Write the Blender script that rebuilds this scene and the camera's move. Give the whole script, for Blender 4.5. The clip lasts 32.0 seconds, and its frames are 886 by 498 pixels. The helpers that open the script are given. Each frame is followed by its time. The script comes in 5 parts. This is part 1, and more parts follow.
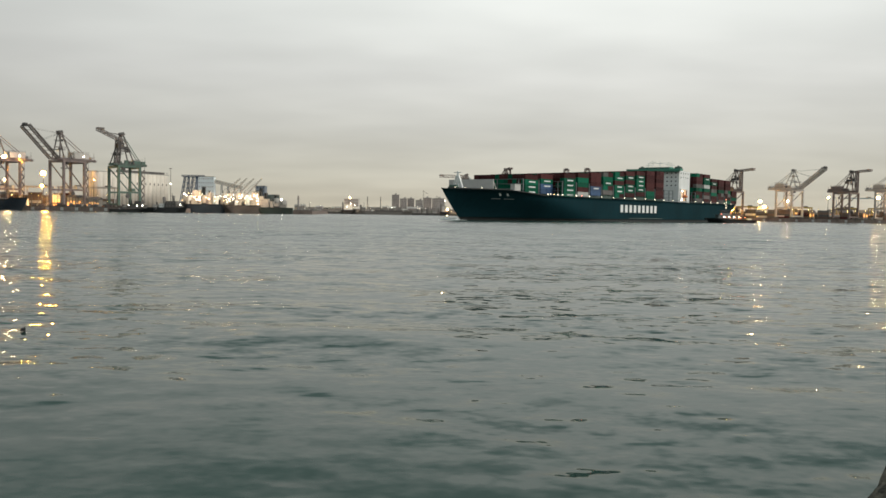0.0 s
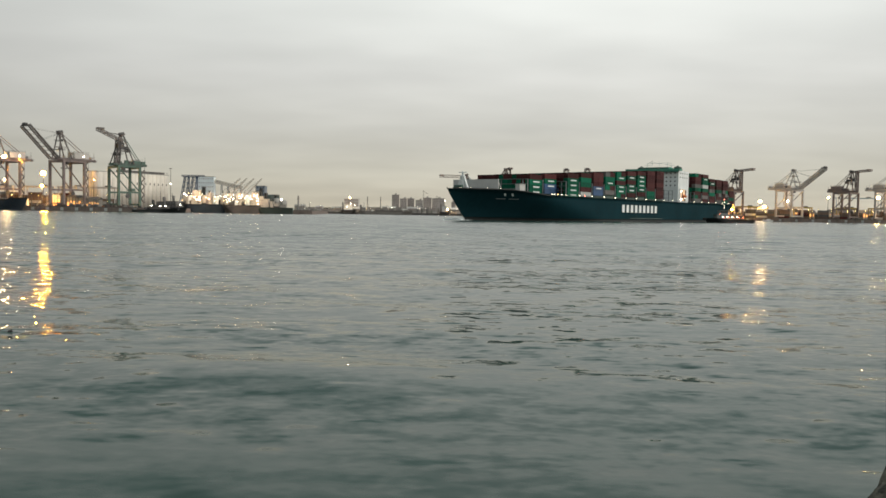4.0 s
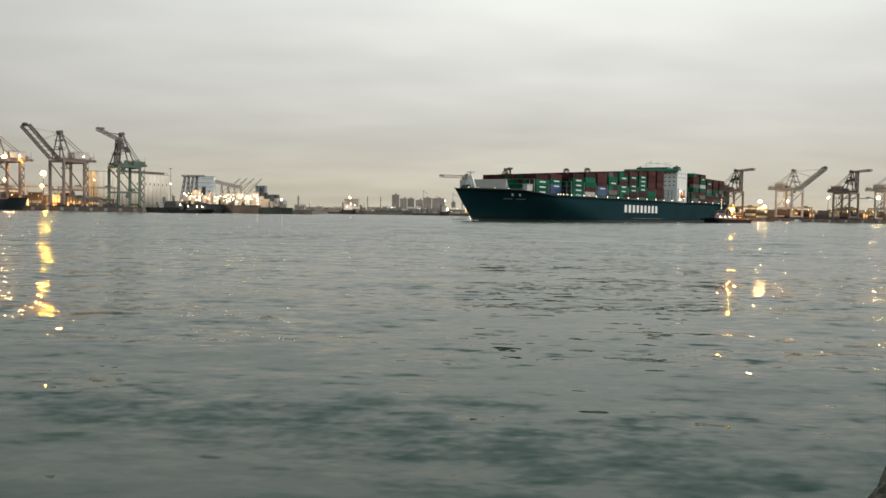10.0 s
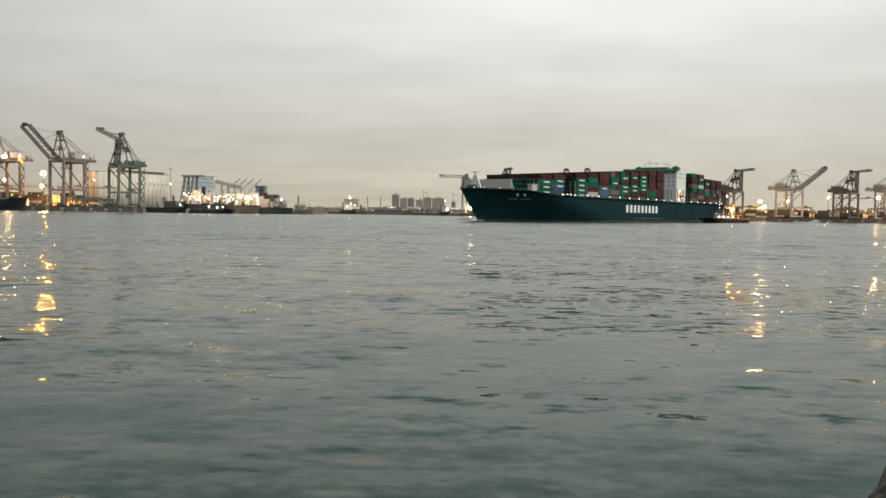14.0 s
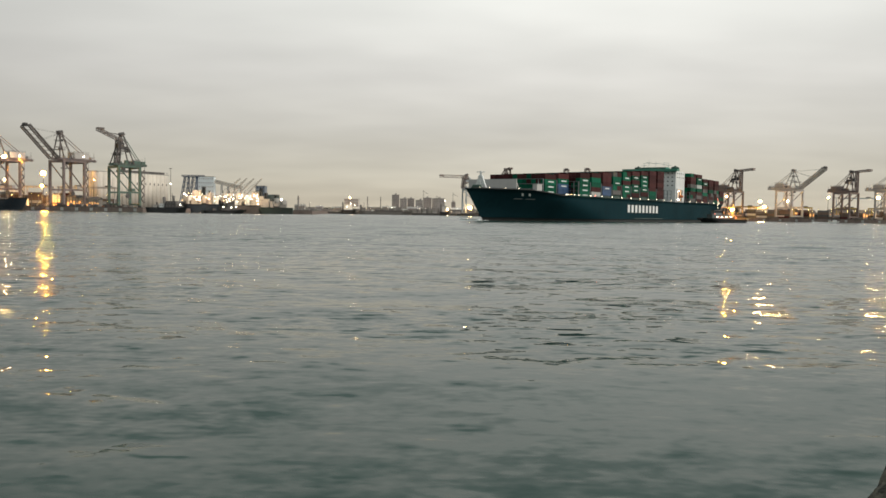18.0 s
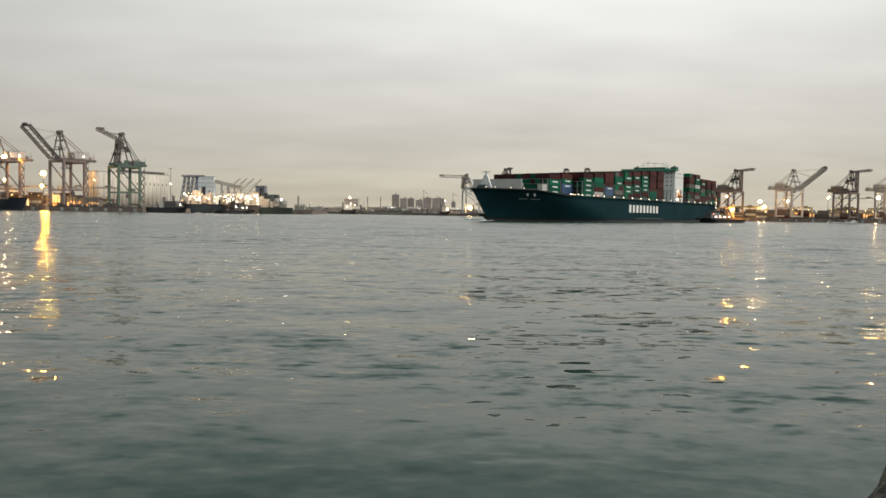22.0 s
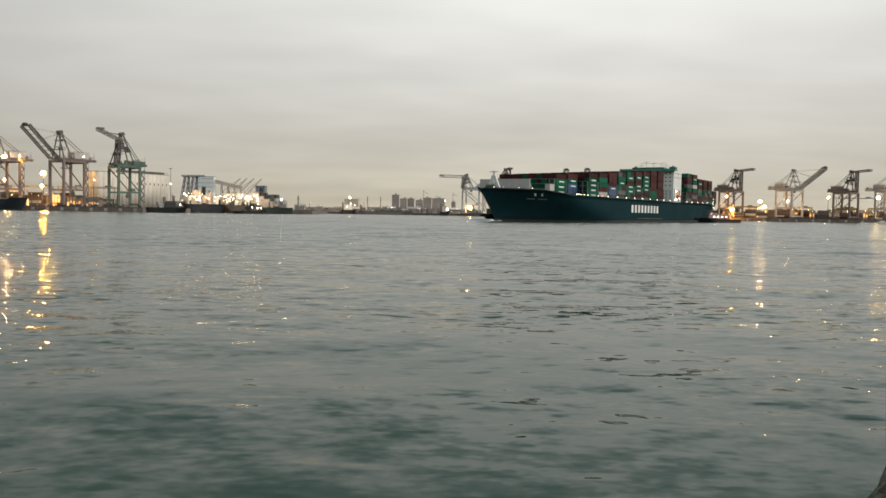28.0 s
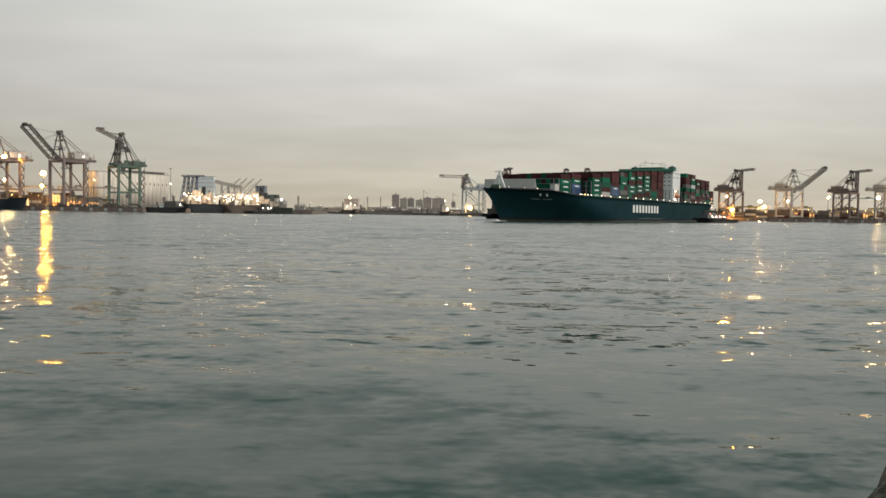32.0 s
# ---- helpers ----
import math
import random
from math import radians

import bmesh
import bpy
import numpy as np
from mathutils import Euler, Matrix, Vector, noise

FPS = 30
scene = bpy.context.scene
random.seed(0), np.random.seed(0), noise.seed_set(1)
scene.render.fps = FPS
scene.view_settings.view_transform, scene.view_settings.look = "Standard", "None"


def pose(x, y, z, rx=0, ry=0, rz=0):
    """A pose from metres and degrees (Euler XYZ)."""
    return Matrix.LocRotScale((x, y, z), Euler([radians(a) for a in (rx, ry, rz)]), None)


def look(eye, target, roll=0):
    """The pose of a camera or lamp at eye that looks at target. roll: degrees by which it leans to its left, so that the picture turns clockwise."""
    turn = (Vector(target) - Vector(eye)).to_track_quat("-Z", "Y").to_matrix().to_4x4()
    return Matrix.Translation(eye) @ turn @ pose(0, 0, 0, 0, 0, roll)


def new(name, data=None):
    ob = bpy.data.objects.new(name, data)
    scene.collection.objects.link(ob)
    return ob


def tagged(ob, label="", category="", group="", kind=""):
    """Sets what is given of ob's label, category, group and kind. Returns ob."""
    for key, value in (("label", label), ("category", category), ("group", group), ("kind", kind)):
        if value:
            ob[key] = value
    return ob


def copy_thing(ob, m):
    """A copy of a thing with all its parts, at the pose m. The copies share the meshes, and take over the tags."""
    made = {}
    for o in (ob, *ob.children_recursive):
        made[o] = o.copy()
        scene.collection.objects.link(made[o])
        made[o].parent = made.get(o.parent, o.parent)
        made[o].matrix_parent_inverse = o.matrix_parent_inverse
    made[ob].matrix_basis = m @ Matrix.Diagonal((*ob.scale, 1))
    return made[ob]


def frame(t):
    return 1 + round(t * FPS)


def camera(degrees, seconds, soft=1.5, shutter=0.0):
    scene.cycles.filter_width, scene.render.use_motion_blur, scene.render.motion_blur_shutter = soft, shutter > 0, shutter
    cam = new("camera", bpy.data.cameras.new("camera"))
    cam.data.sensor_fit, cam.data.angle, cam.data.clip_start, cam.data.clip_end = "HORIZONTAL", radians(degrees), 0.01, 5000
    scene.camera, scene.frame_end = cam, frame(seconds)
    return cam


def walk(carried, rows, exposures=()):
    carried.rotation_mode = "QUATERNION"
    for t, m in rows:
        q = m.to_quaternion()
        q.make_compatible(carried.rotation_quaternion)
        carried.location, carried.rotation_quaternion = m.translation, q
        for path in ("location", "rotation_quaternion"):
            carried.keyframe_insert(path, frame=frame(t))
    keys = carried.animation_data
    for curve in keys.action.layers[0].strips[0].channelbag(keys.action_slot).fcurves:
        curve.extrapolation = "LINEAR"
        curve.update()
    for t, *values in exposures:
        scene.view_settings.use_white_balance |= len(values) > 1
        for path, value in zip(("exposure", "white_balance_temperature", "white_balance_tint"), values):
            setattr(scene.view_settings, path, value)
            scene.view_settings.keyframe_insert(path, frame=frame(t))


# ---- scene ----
cam = camera(56.27, 32.0, soft=1.6)
EYE = (0.0, 0.0, 2.95)
STAND = look(EYE, (0.0, 100.0, 2.95 - 4.28), 0.94)
# the picture warms a little on the way
walk(cam, [(0.0, STAND), (32.0, STAND)], [(0.0, 0.0, 6330, 6.6), (16.0, 0.0, 6470, 8.2), (32.0, -0.04, 6490, 8.8)])


# ---------------------------------------------------------------- world, sun, exposure
def build_world():
    world = bpy.data.worlds.new("dusk_sky")
    scene.world = world
    world.use_nodes = True
    nt = world.node_tree
    nt.nodes.clear()
    N, L = nt.nodes.new, nt.links.new
    out, bg = N("ShaderNodeOutputWorld"), N("ShaderNodeBackground")
    sky = N("ShaderNodeTexSky")
    sky.sky_type, sky.sun_disc = "NISHITA", False
    sky.sun_elevation, sky.sun_rotation = radians(36), radians(99)
    sky.air_density, sky.dust_density = 1.0, 3.0
    dim = N("ShaderNodeVectorMath")
    dim.operation = "SCALE"
    dim.inputs["Scale"].default_value = 0.05
    L(sky.outputs[0], dim.inputs[0])
    # overcast layer: brightness by elevation, streaked by flat clouds
    co = N("ShaderNodeTexCoord")
    sep = N("ShaderNodeSeparateXYZ")
    L(co.outputs["Generated"], sep.inputs[0])
    up = N("ShaderNodeMath")
    up.operation = "MAXIMUM"
    up.inputs[1].default_value = 0.0
    L(sep.outputs["Z"], up.inputs[0])
    ramp = N("ShaderNodeValToRGB")
    L(up.outputs[0], ramp.inputs[0])
    cr = ramp.color_ramp
    stops = [(0.0, (0.622, 0.547, 0.423)), (0.045, (0.628, 0.582, 0.486)), (0.10, (0.636, 0.606, 0.548)),
             (0.16, (0.762, 0.736, 0.690)), (0.25, (0.880, 0.872, 0.825)), (0.42, (0.570, 0.645, 0.640)), (1.0, (0.50, 0.575, 0.585))]
    cr.elements[0].position, cr.elements[0].color = stops[0][0], (*stops[0][1], 1)
    cr.elements[1].position, cr.elements[1].color = stops[-1][0], (*stops[-1][1], 1)
    for p, c in stops[1:-1]:
        e = cr.elements.new(p)
        e.color = (*c, 1)
    lift = N("ShaderNodeMath")
    lift.operation = "ADD"
    lift.inputs[1].default_value = 0.13
    L(up.outputs[0], lift.inputs[0])
    flat = N("ShaderNodeVectorMath")
    flat.operation = "DIVIDE"
    L(co.outputs["Generated"], flat.inputs[0])
    L(lift.outputs[0], flat.inputs[1])
    mp = N("ShaderNodeMapping")
    mp.inputs["Scale"].default_value = (0.75, 1.1, 0.0)
    mp.inputs["Rotation"].default_value = (0, 0, radians(8))
    L(flat.outputs[0], mp.inputs[0])
    big, fine = N("ShaderNodeTexNoise"), N("ShaderNodeTexNoise")
    for nd, s, d, det in ((big, 0.62, 0.5, 3), (fine, 2.5, 0.55, 4)):
        nd.inputs["Scale"].default_value, nd.inputs["Roughness"].default_value, nd.inputs["Detail"].default_value = s, d, det
        L(mp.outputs[0], nd.inputs["Vector"])
    mr = N("ShaderNodeMapRange")
    mr.inputs["From Min"].default_value, mr.inputs["From Max"].default_value = 0.3, 0.7
    mr.inputs["To Min"].default_value, mr.inputs["To Max"].default_value = 0.88, 1.09
    L(big.outputs[0], mr.inputs[0])
    mr2 = N("ShaderNodeMapRange")
    mr2.inputs["From Min"].default_value, mr2.inputs["From Max"].default_value = 0.3, 0.7
    mr2.inputs["To Min"].default_value, mr2.inputs["To Max"].default_value = 0.975, 1.022
    L(fine.outputs[0], mr2.inputs[0])
    mul = N("ShaderNodeMath")
    mul.operation = "MULTIPLY"
    L(mr.outputs[0], mul.inputs[0])
    L(mr2.outputs[0], mul.inputs[1])
    # thinnest cloud a little east of north
    bow = N("ShaderNodeMath")
    bow.operation = "MULTIPLY_ADD"
    bow.inputs[1].default_value, bow.inputs[2].default_value = -0.60, 0.25
    L(sep.outputs["X"], bow.inputs[0])
    arch = N("ShaderNodeMath")
    arch.operation = "MULTIPLY_ADD"
    arch.inputs[2].default_value = 1.09
    L(sep.outputs["X"], arch.inputs[0])
    L(bow.outputs[0], arch.inputs[1])
    east = N("ShaderNodeMath")
    east.operation = "MAXIMUM"
    east.inputs[1].default_value = 0.72
    L(arch.outputs[0], east.inputs[0])
    mul2 = N("ShaderNodeMath")
    mul2.operation = "MULTIPLY"
    L(mul.outputs[0], mul2.inputs[0])
    L(east.outputs[0], mul2.inputs[1])
    mul = mul2
    cloud = N("ShaderNodeVectorMath")
    cloud.operation = "SCALE"
    L(ramp.outputs[0], cloud.inputs[0])
    L(mul.outputs[0], cloud.inputs["Scale"])
    mix = N("ShaderNodeMix")
    mix.data_type = "RGBA"
    mix.inputs["Factor"].default_value = 0.9
    L(dim.outputs[0], mix.inputs[6])
    L(cloud.outputs[0], mix.inputs[7])
    L(mix.outputs[2], bg.inputs[0])
    bg.inputs[1].default_value = 1.0
    L(bg.outputs[0], out.inputs[0])


build_world()
sun = new("sun", bpy.data.lights.new("sun", "SUN"))
sun.data.energy, sun.data.angle, sun.data.color = 2.1, radians(35), (1.0, 0.93, 0.84)
sun.matrix_world = look((120, -20, 90), (0, 0, 0))
scene.view_settings.exposure = 0.0


# ---------------------------------------------------------------- materials
def mat(name, color, rough=0.6, metal=0.0, var=0.25, scale=0.3, bump=0.0, streak=0.0, streak_color=(0.10, 0.055, 0.03), rand=0.0, spec=0.5):
    """Painted or bare surface: large stains, fine grain, optional rust streaks that run down, and a shift from piece to piece."""
    m = bpy.data.materials.new(name)
    m.use_nodes = True
    nt = m.node_tree
    N, L = nt.nodes.new, nt.links.new
    bs = nt.nodes["Principled BSDF"]
    bs.inputs["Metallic"].default_value = metal
    bs.inputs["Specular IOR Level"].default_value = spec
    co = N("ShaderNodeTexCoord")
    a, b = N("ShaderNodeTexNoise"), N("ShaderNodeTexNoise")
    for nd, s in ((a, scale), (b, scale * 9)):
        nd.inputs["Scale"].default_value, nd.inputs["Detail"].default_value = s, 5
        L(co.outputs["Object"], nd.inputs["Vector"])
    add = N("ShaderNodeMath")
    add.operation = "MULTIPLY_ADD"
    add.inputs[1].default_value = 0.45
    L(b.outputs[0], add.inputs[0])
    L(a.outputs[0], add.inputs[2])
    mr = N("ShaderNodeMapRange")
    mr.inputs["From Min"].default_value, mr.inputs["From Max"].default_value = 0.45, 1.0
    mr.inputs["To Min"].default_value, mr.inputs["To Max"].default_value = 1 - var, 1 + var * 0.7
    L(add.outputs[0], mr.inputs[0])
    fac = mr.outputs[0]
    if rand:
        info = N("ShaderNodeObjectInfo")
        rr = N("ShaderNodeMapRange")
        rr.inputs["To Min"].default_value, rr.inputs["To Max"].default_value = 1 - rand, 1 + rand
        L(info.outputs["Random"], rr.inputs[0])
        mm = N("ShaderNodeMath")
        mm.operation = "MULTIPLY"
        L(fac, mm.inputs[0])
        L(rr.outputs[0], mm.inputs[1])
        fac = mm.outputs[0]
    col = N("ShaderNodeVectorMath")
    col.operation = "SCALE"
    col.inputs[0].default_value = color
    L(fac, col.inputs["Scale"])
    top = col.outputs[0]
    if streak:
        mp = N("ShaderNodeMapping")
        mp.inputs["Scale"].default_value = (0.9, 0.9, 0.06)
        L(co.outputs["Object"], mp.inputs[0])
        st = N("ShaderNodeTexNoise")
        st.inputs["Scale"].default_value, st.inputs["Detail"].default_value = 1.0, 6
        L(mp.outputs[0], st.inputs["Vector"])
        sr = N("ShaderNodeMapRange")
        sr.inputs["From Min"].default_value, sr.inputs["From Max"].default_value = 0.52, 0.75
        sr.inputs["To Min"].default_value, sr.inputs["To Max"].default_value = 0.0, streak
        L(st.outputs[0], sr.inputs[0])
        mx = N("ShaderNodeMix")
        mx.data_type = "RGBA"
        L(sr.outputs[0], mx.inputs["Factor"])
        L(top, mx.inputs[6])
        mx.inputs[7].default_value = (*streak_color, 1)
        top = mx.outputs[2]
    L(top, bs.inputs["Base Color"])
    ro = N("ShaderNodeMapRange")
    ro.inputs["To Min"].default_value, ro.inputs["To Max"].default_value = max(0.05, rough - 0.12), min(1, rough + 0.12)
    L(b.outputs[0], ro.inputs[0])
    L(ro.outputs[0], bs.inputs["Roughness"])
    if bump:
        bp = N("ShaderNodeBump")
        bp.inputs["Strength"].default_value, bp.inputs["Distance"].default_value = 0.6, bump
        L(add.outputs[0], bp.inputs["Height"])
        L(bp.outputs[0], bs.inputs["Normal"])
    return m


def glow(name, color, strength):
    m = bpy.data.materials.new(name)
    m.use_nodes = True
    bs = m.node_tree.nodes["Principled BSDF"]
    bs.inputs["Base Color"].default_value = (*color, 1)
    bs.inputs["Emission Color"].default_value = (*color, 1)
    bs.inputs["Emission Strength"].default_value = strength
    return m


def water_material():
    """Harbour water: the sheet carries the swell and the chop, this carries the ripples too short for it."""
    m = bpy.data.materials.new("harbour_water")
    m.use_nodes = True
    nt = m.node_tree
    N, L = nt.nodes.new, nt.links.new
    bs = nt.nodes["Principled BSDF"]
    bs.inputs["IOR"].default_value = 1.333
    bs.inputs["Roughness"].default_value = 0.04
    bs.inputs["Specular IOR Level"].default_value = WATER_SPEC

    def maths(op, a, b=None, c=None):
        nd = N("ShaderNodeMath")
        nd.operation = op
        for i, v in enumerate((a, b, c)):
            if isinstance(v, (int, float)):
                nd.inputs[i].default_value = v
            elif v is not None:
                L(v, nd.inputs[i])
        return nd.outputs[0]

    def vec(op, a, b=None, c=None, scale=None):
        nd = N("ShaderNodeVectorMath")
        nd.operation = op
        for i, v in enumerate((a, b, c)):
            if isinstance(v, tuple):
                nd.inputs[i].default_value = v
            elif v is not None:
                L(v, nd.inputs[i])
        if scale is not None:
            L(scale, nd.inputs["Scale"])
        return nd.outputs[0]

    def field(scale, stretch, turn, detail=1.0):
        mp = N("ShaderNodeMapping")
        mp.inputs["Scale"].default_value = (stretch, 1.0, 1.0)
        mp.inputs["Rotation"].default_value = (0, 0, radians(turn))
        L(co.outputs["Object"], mp.inputs[0])
        nz = N("ShaderNodeTexNoise")
        nz.inputs["Scale"].default_value, nz.inputs["Detail"].default_value = scale, detail
        L(mp.outputs[0], nz.inputs["Vector"])
        return nz

    def spread(value, lo, hi, to_lo, to_hi):
        mr = N("ShaderNodeMapRange")
        mr.interpolation_type = "SMOOTHSTEP"
        for key, v in (("From Min", lo), ("From Max", hi), ("To Min", to_lo), ("To Max", to_hi)):
            mr.inputs[key].default_value = v
        L(value, mr.inputs[0])
        return mr.outputs[0]

    co, geo, sep = N("ShaderNodeTexCoord"), N("ShaderNodeNewGeometry"), N("ShaderNodeSeparateXYZ")
    L(geo.outputs["Position"], sep.inputs[0])
    mx = N("ShaderNodeMix")
    mx.data_type = "RGBA"
    mx.inputs[6].default_value, mx.inputs[7].default_value = WATER_BODY
    L(field(0.05, 0.6, 10, 2).outputs[0], mx.inputs["Factor"])
    L(mx.outputs[2], bs.inputs["Base Color"])
    # ripples of two lengths, stronger inside loose cat's paws
    paws = spread(field(0.16, 0.45, 6, 2).outputs[0], 0.36, 0.64, 0.55, 1.35)
    coarse, fine = (vec("SUBTRACT", field(scale, stretch, turn).outputs["Color"], (0.5, 0.5, 0.5)) for scale, stretch, turn, _ in RIPPLES)
    coarse, fine = (vec("MULTIPLY", v, (p[3] * 1.2, p[3], 0.0)) for v, p in zip((coarse, fine), RIPPLES))
    # scattered steep wavelets on flatter water
    cell = vec("SUBTRACT", field(2.1, 0.45, 5, 2).outputs["Color"], (0.5, 0.5, 0.5))
    nd = N("ShaderNodeVectorMath")
    nd.operation = "DOT_PRODUCT"
    L(cell, nd.inputs[0])
    L(cell, nd.inputs[1])
    steep = vec("MULTIPLY", vec("SCALE", cell, scale=maths("MULTIPLY", nd.outputs["Value"], STEEP)), (1.2, 1.0, 0.0))
    # far out the crests hide the backs of the ripples, so that their fronts prevail
    slant = maths("DIVIDE", 2.95 / RIPPLE_SLOPE, maths("MAXIMUM", sep.outputs["Y"], 4.0))
    front = maths("DIVIDE", RIPPLE_SLOPE, maths("SQRT", maths("MULTIPLY_ADD", slant, slant, 0.64)))
    # the open basin is rougher than the water under the quay
    basin = vec("SCALE", fine, scale=spread(sep.outputs["Y"], 25.0, 140.0, 1.0, 2.5))
    calm = vec("SCALE", steep, scale=spread(sep.outputs["Y"], 8.0, 24.0, 0.45, 1.0))
    near = vec("SCALE", vec("ADD", coarse, calm), scale=spread(sep.outputs["Y"], 50.0, 160.0, 1.0, 0.55))
    tilt = vec("SCALE", vec("ADD", near, basin), scale=paws)
    lean = N("ShaderNodeCombineXYZ")
    L(maths("MULTIPLY", front, spread(sep.outputs["Y"], 12.0, 80.0, -0.15, -1.0)), lean.inputs["Y"])
    unit = vec("NORMALIZE", vec("ADD", vec("ADD", geo.outputs["Normal"], tilt), lean.outputs[0]))
    L(unit, bs.inputs["Normal"])
    return m


WATER_SPEC = 0.15
WATER_BODY = (0.023, 0.0455, 0.0375, 1), (0.029, 0.0535, 0.0435, 1)
RIPPLE_SLOPE = 0.066
RIPPLES = ((1.4, 0.60, -10, 0.16), (6.0, 0.65, 8, 0.13))
STEEP = 12.0
M_WATER = water_material()
M_HULL = mat("hull_green", (0.0085, 0.032, 0.040), 0.6, 0, 0.30, 0.05, 0, 0.25, (0.010, 0.046, 0.048), spec=0.03)
M_SCUFF = mat("scuffed_paint", (0.10, 0.13, 0.12), 0.7, 0, 0.6, 0.15, spec=0.2)
M_BOOT = mat("boot_topping", (0.018, 0.020, 0.020), 0.7, 0, 0.4, 0.2)
M_DECK = mat("deck_paint", (0.05, 0.09, 0.07), 0.7, 0, 0.3, 0.3)
M_WHITE = mat("ship_white", (0.78, 0.78, 0.76), 0.5, 0, 0.10, 0.2, 0, 0.12)
M_BREAK = mat("breakwater_grey", (0.50, 0.48, 0.46), 0.6, 0, 0.10, 0.3)
M_WING = mat("bridge_green", (0.06, 0.24, 0.17), 0.5, 0, 0.15, 0.3)
M_LASH = mat("lashing_steel", (0.20, 0.22, 0.22), 0.6, 0.2, 0.3, 0.6)
M_GLASS = mat("window_glass", (0.02, 0.025, 0.03), 0.12, 0, 0.2, 0.5)
M_CGREEN = mat("container_green", (0.006, 0.100, 0.056), 0.6, 0, 0.25, 0.4, 0, 0.15, (0.012, 0.035, 0.022), 0.4, 0.1)
M_CRED = mat("container_maroon", (0.066, 0.021, 0.021), 0.6, 0, 0.25, 0.4, 0, 0.15, (0.035, 0.014, 0.012), 0.4, 0.1)
M_CBLUE = mat("container_blue", (0.03, 0.07, 0.15), 0.5, 0, 0.25, 0.4, 0, 0.1, (0.05, 0.03, 0.02), 0.35)
M_CGREY = mat("container_grey", (0.42, 0.42, 0.40), 0.55, 0, 0.2, 0.4, 0, 0.2, (0.15, 0.10, 0.06), 0.15)
M_CORANGE = mat("container_orange", (0.33, 0.11, 0.035), 0.55, 0, 0.25, 0.4, 0, 0.15, (0.05, 0.03, 0.02), 0.2)
M_CDULL = mat("container_dull_brown", (0.15, 0.105, 0.08), 0.6, 0, 0.3, 0.4, 0, 0.3, (0.06, 0.04, 0.03), 0.35, 0.3)
M_CDARK = mat("container_dark_grey", (0.12, 0.112, 0.105), 0.6, 0, 0.3, 0.4, 0, 0.3, (0.06, 0.04, 0.03), 0.35, 0.3)
# yellow lamplight on the east gantries is put into this base colour
M_LITYELLOW = mat("gantry_lamplit_yellow", (0.42, 0.30, 0.06), 0.6, 0, 0.25, 0.4, 0, 0.2)
M_MARK = mat("white_lettering", (0.80, 0.80, 0.78), 0.5, 0, 0.08, 0.6)
M_TUG = mat("tug_black", (0.016, 0.017, 0.018), 0.5, 0, 0.3, 0.5)
M_RUBBER = mat("fender_rubber", (0.012, 0.012, 0.012), 0.85, 0, 0.3, 1.0)
M_ORANGE = mat("lifeboat_orange", (0.55, 0.14, 0.02), 0.45, 0, 0.15, 0.8)
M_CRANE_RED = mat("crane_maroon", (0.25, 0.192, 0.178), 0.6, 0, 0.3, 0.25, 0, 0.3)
M_CRANE_GRN = mat("crane_green", (0.098, 0.155, 0.122), 0.6, 0, 0.3, 0.25, 0, 0.25)
M_CRANE_GREY = mat("crane_grey", (0.52, 0.475, 0.44), 0.6, 0, 0.2, 0.25, 0, 0.25)
M_CRANE_DARK = mat("crane_dark", (0.215, 0.165, 0.152), 0.6, 0, 0.3, 0.25, 0, 0.25)
M_CRANE_BLUE = mat("crane_pale_blue", (0.42, 0.47, 0.50), 0.55, 0, 0.2, 0.25, 0, 0.2)
M_STEEL = mat("dark_steel", (0.115, 0.106, 0.102), 0.6, 0.3, 0.3, 0.6)
M_BLUESTEEL = mat("blue_steel", (0.065, 0.092, 0.145), 0.6, 0.1, 0.3, 0.6)
M_TOWER = mat("grey_blue_cladding", (0.19, 0.21, 0.24), 0.7, 0, 0.25, 0.2)
M_CONC = mat("concrete", (0.33, 0.31, 0.28), 0.85, 0, 0.3, 0.12, 0.02, 0.35, (0.14, 0.12, 0.10))
M_QUAY = mat("quay_concrete", (0.20, 0.152, 0.13), 0.9, 0, 0.45, 0.1, 0.05, 0.5, (0.04, 0.035, 0.03))
M_YARD = mat("yard_asphalt", (0.055, 0.052, 0.05), 0.9, 0, 0.3, 0.05)
M_SILO = mat("silo_concrete", (0.66, 0.595, 0.515), 0.85, 0, 0.18, 0.08, 0.02, 0.35, (0.26, 0.23, 0.20))
M_PALE = mat("pale_blue_cladding", (0.80, 0.85, 0.87), 0.6, 0, 0.12, 0.2)
M_SHED = mat("shed_cladding", (0.36, 0.33, 0.29), 0.7, 0, 0.2, 0.15, 0, 0.3)
M_PALEROOF = mat("pale_roof_sheet", (0.62, 0.58, 0.52), 0.7, 0, 0.15, 0.1, 0, 0.25, (0.25, 0.2, 0.15))
M_FARSHED = mat("far_shed_cladding", (0.34, 0.31, 0.285), 0.8, 0, 0.3, 0.15)
M_SHEDDK = mat("shed_dark", (0.105, 0.096, 0.09), 0.8, 0, 0.35, 0.15)
M_APART = mat("apartment_wall", (0.42, 0.365, 0.335), 0.8, 0, 0.25, 0.1, 0, 0.2, (0.1, 0.09, 0.08))
M_APART2 = mat("apartment_wall_pale", (0.50, 0.45, 0.42), 0.8, 0, 0.25, 0.1, 0, 0.2, (0.1, 0.09, 0.08))
M_CREAM = mat("ship_cream", (0.54, 0.46, 0.385), 0.55, 0, 0.15, 0.3, 0, 0.25)
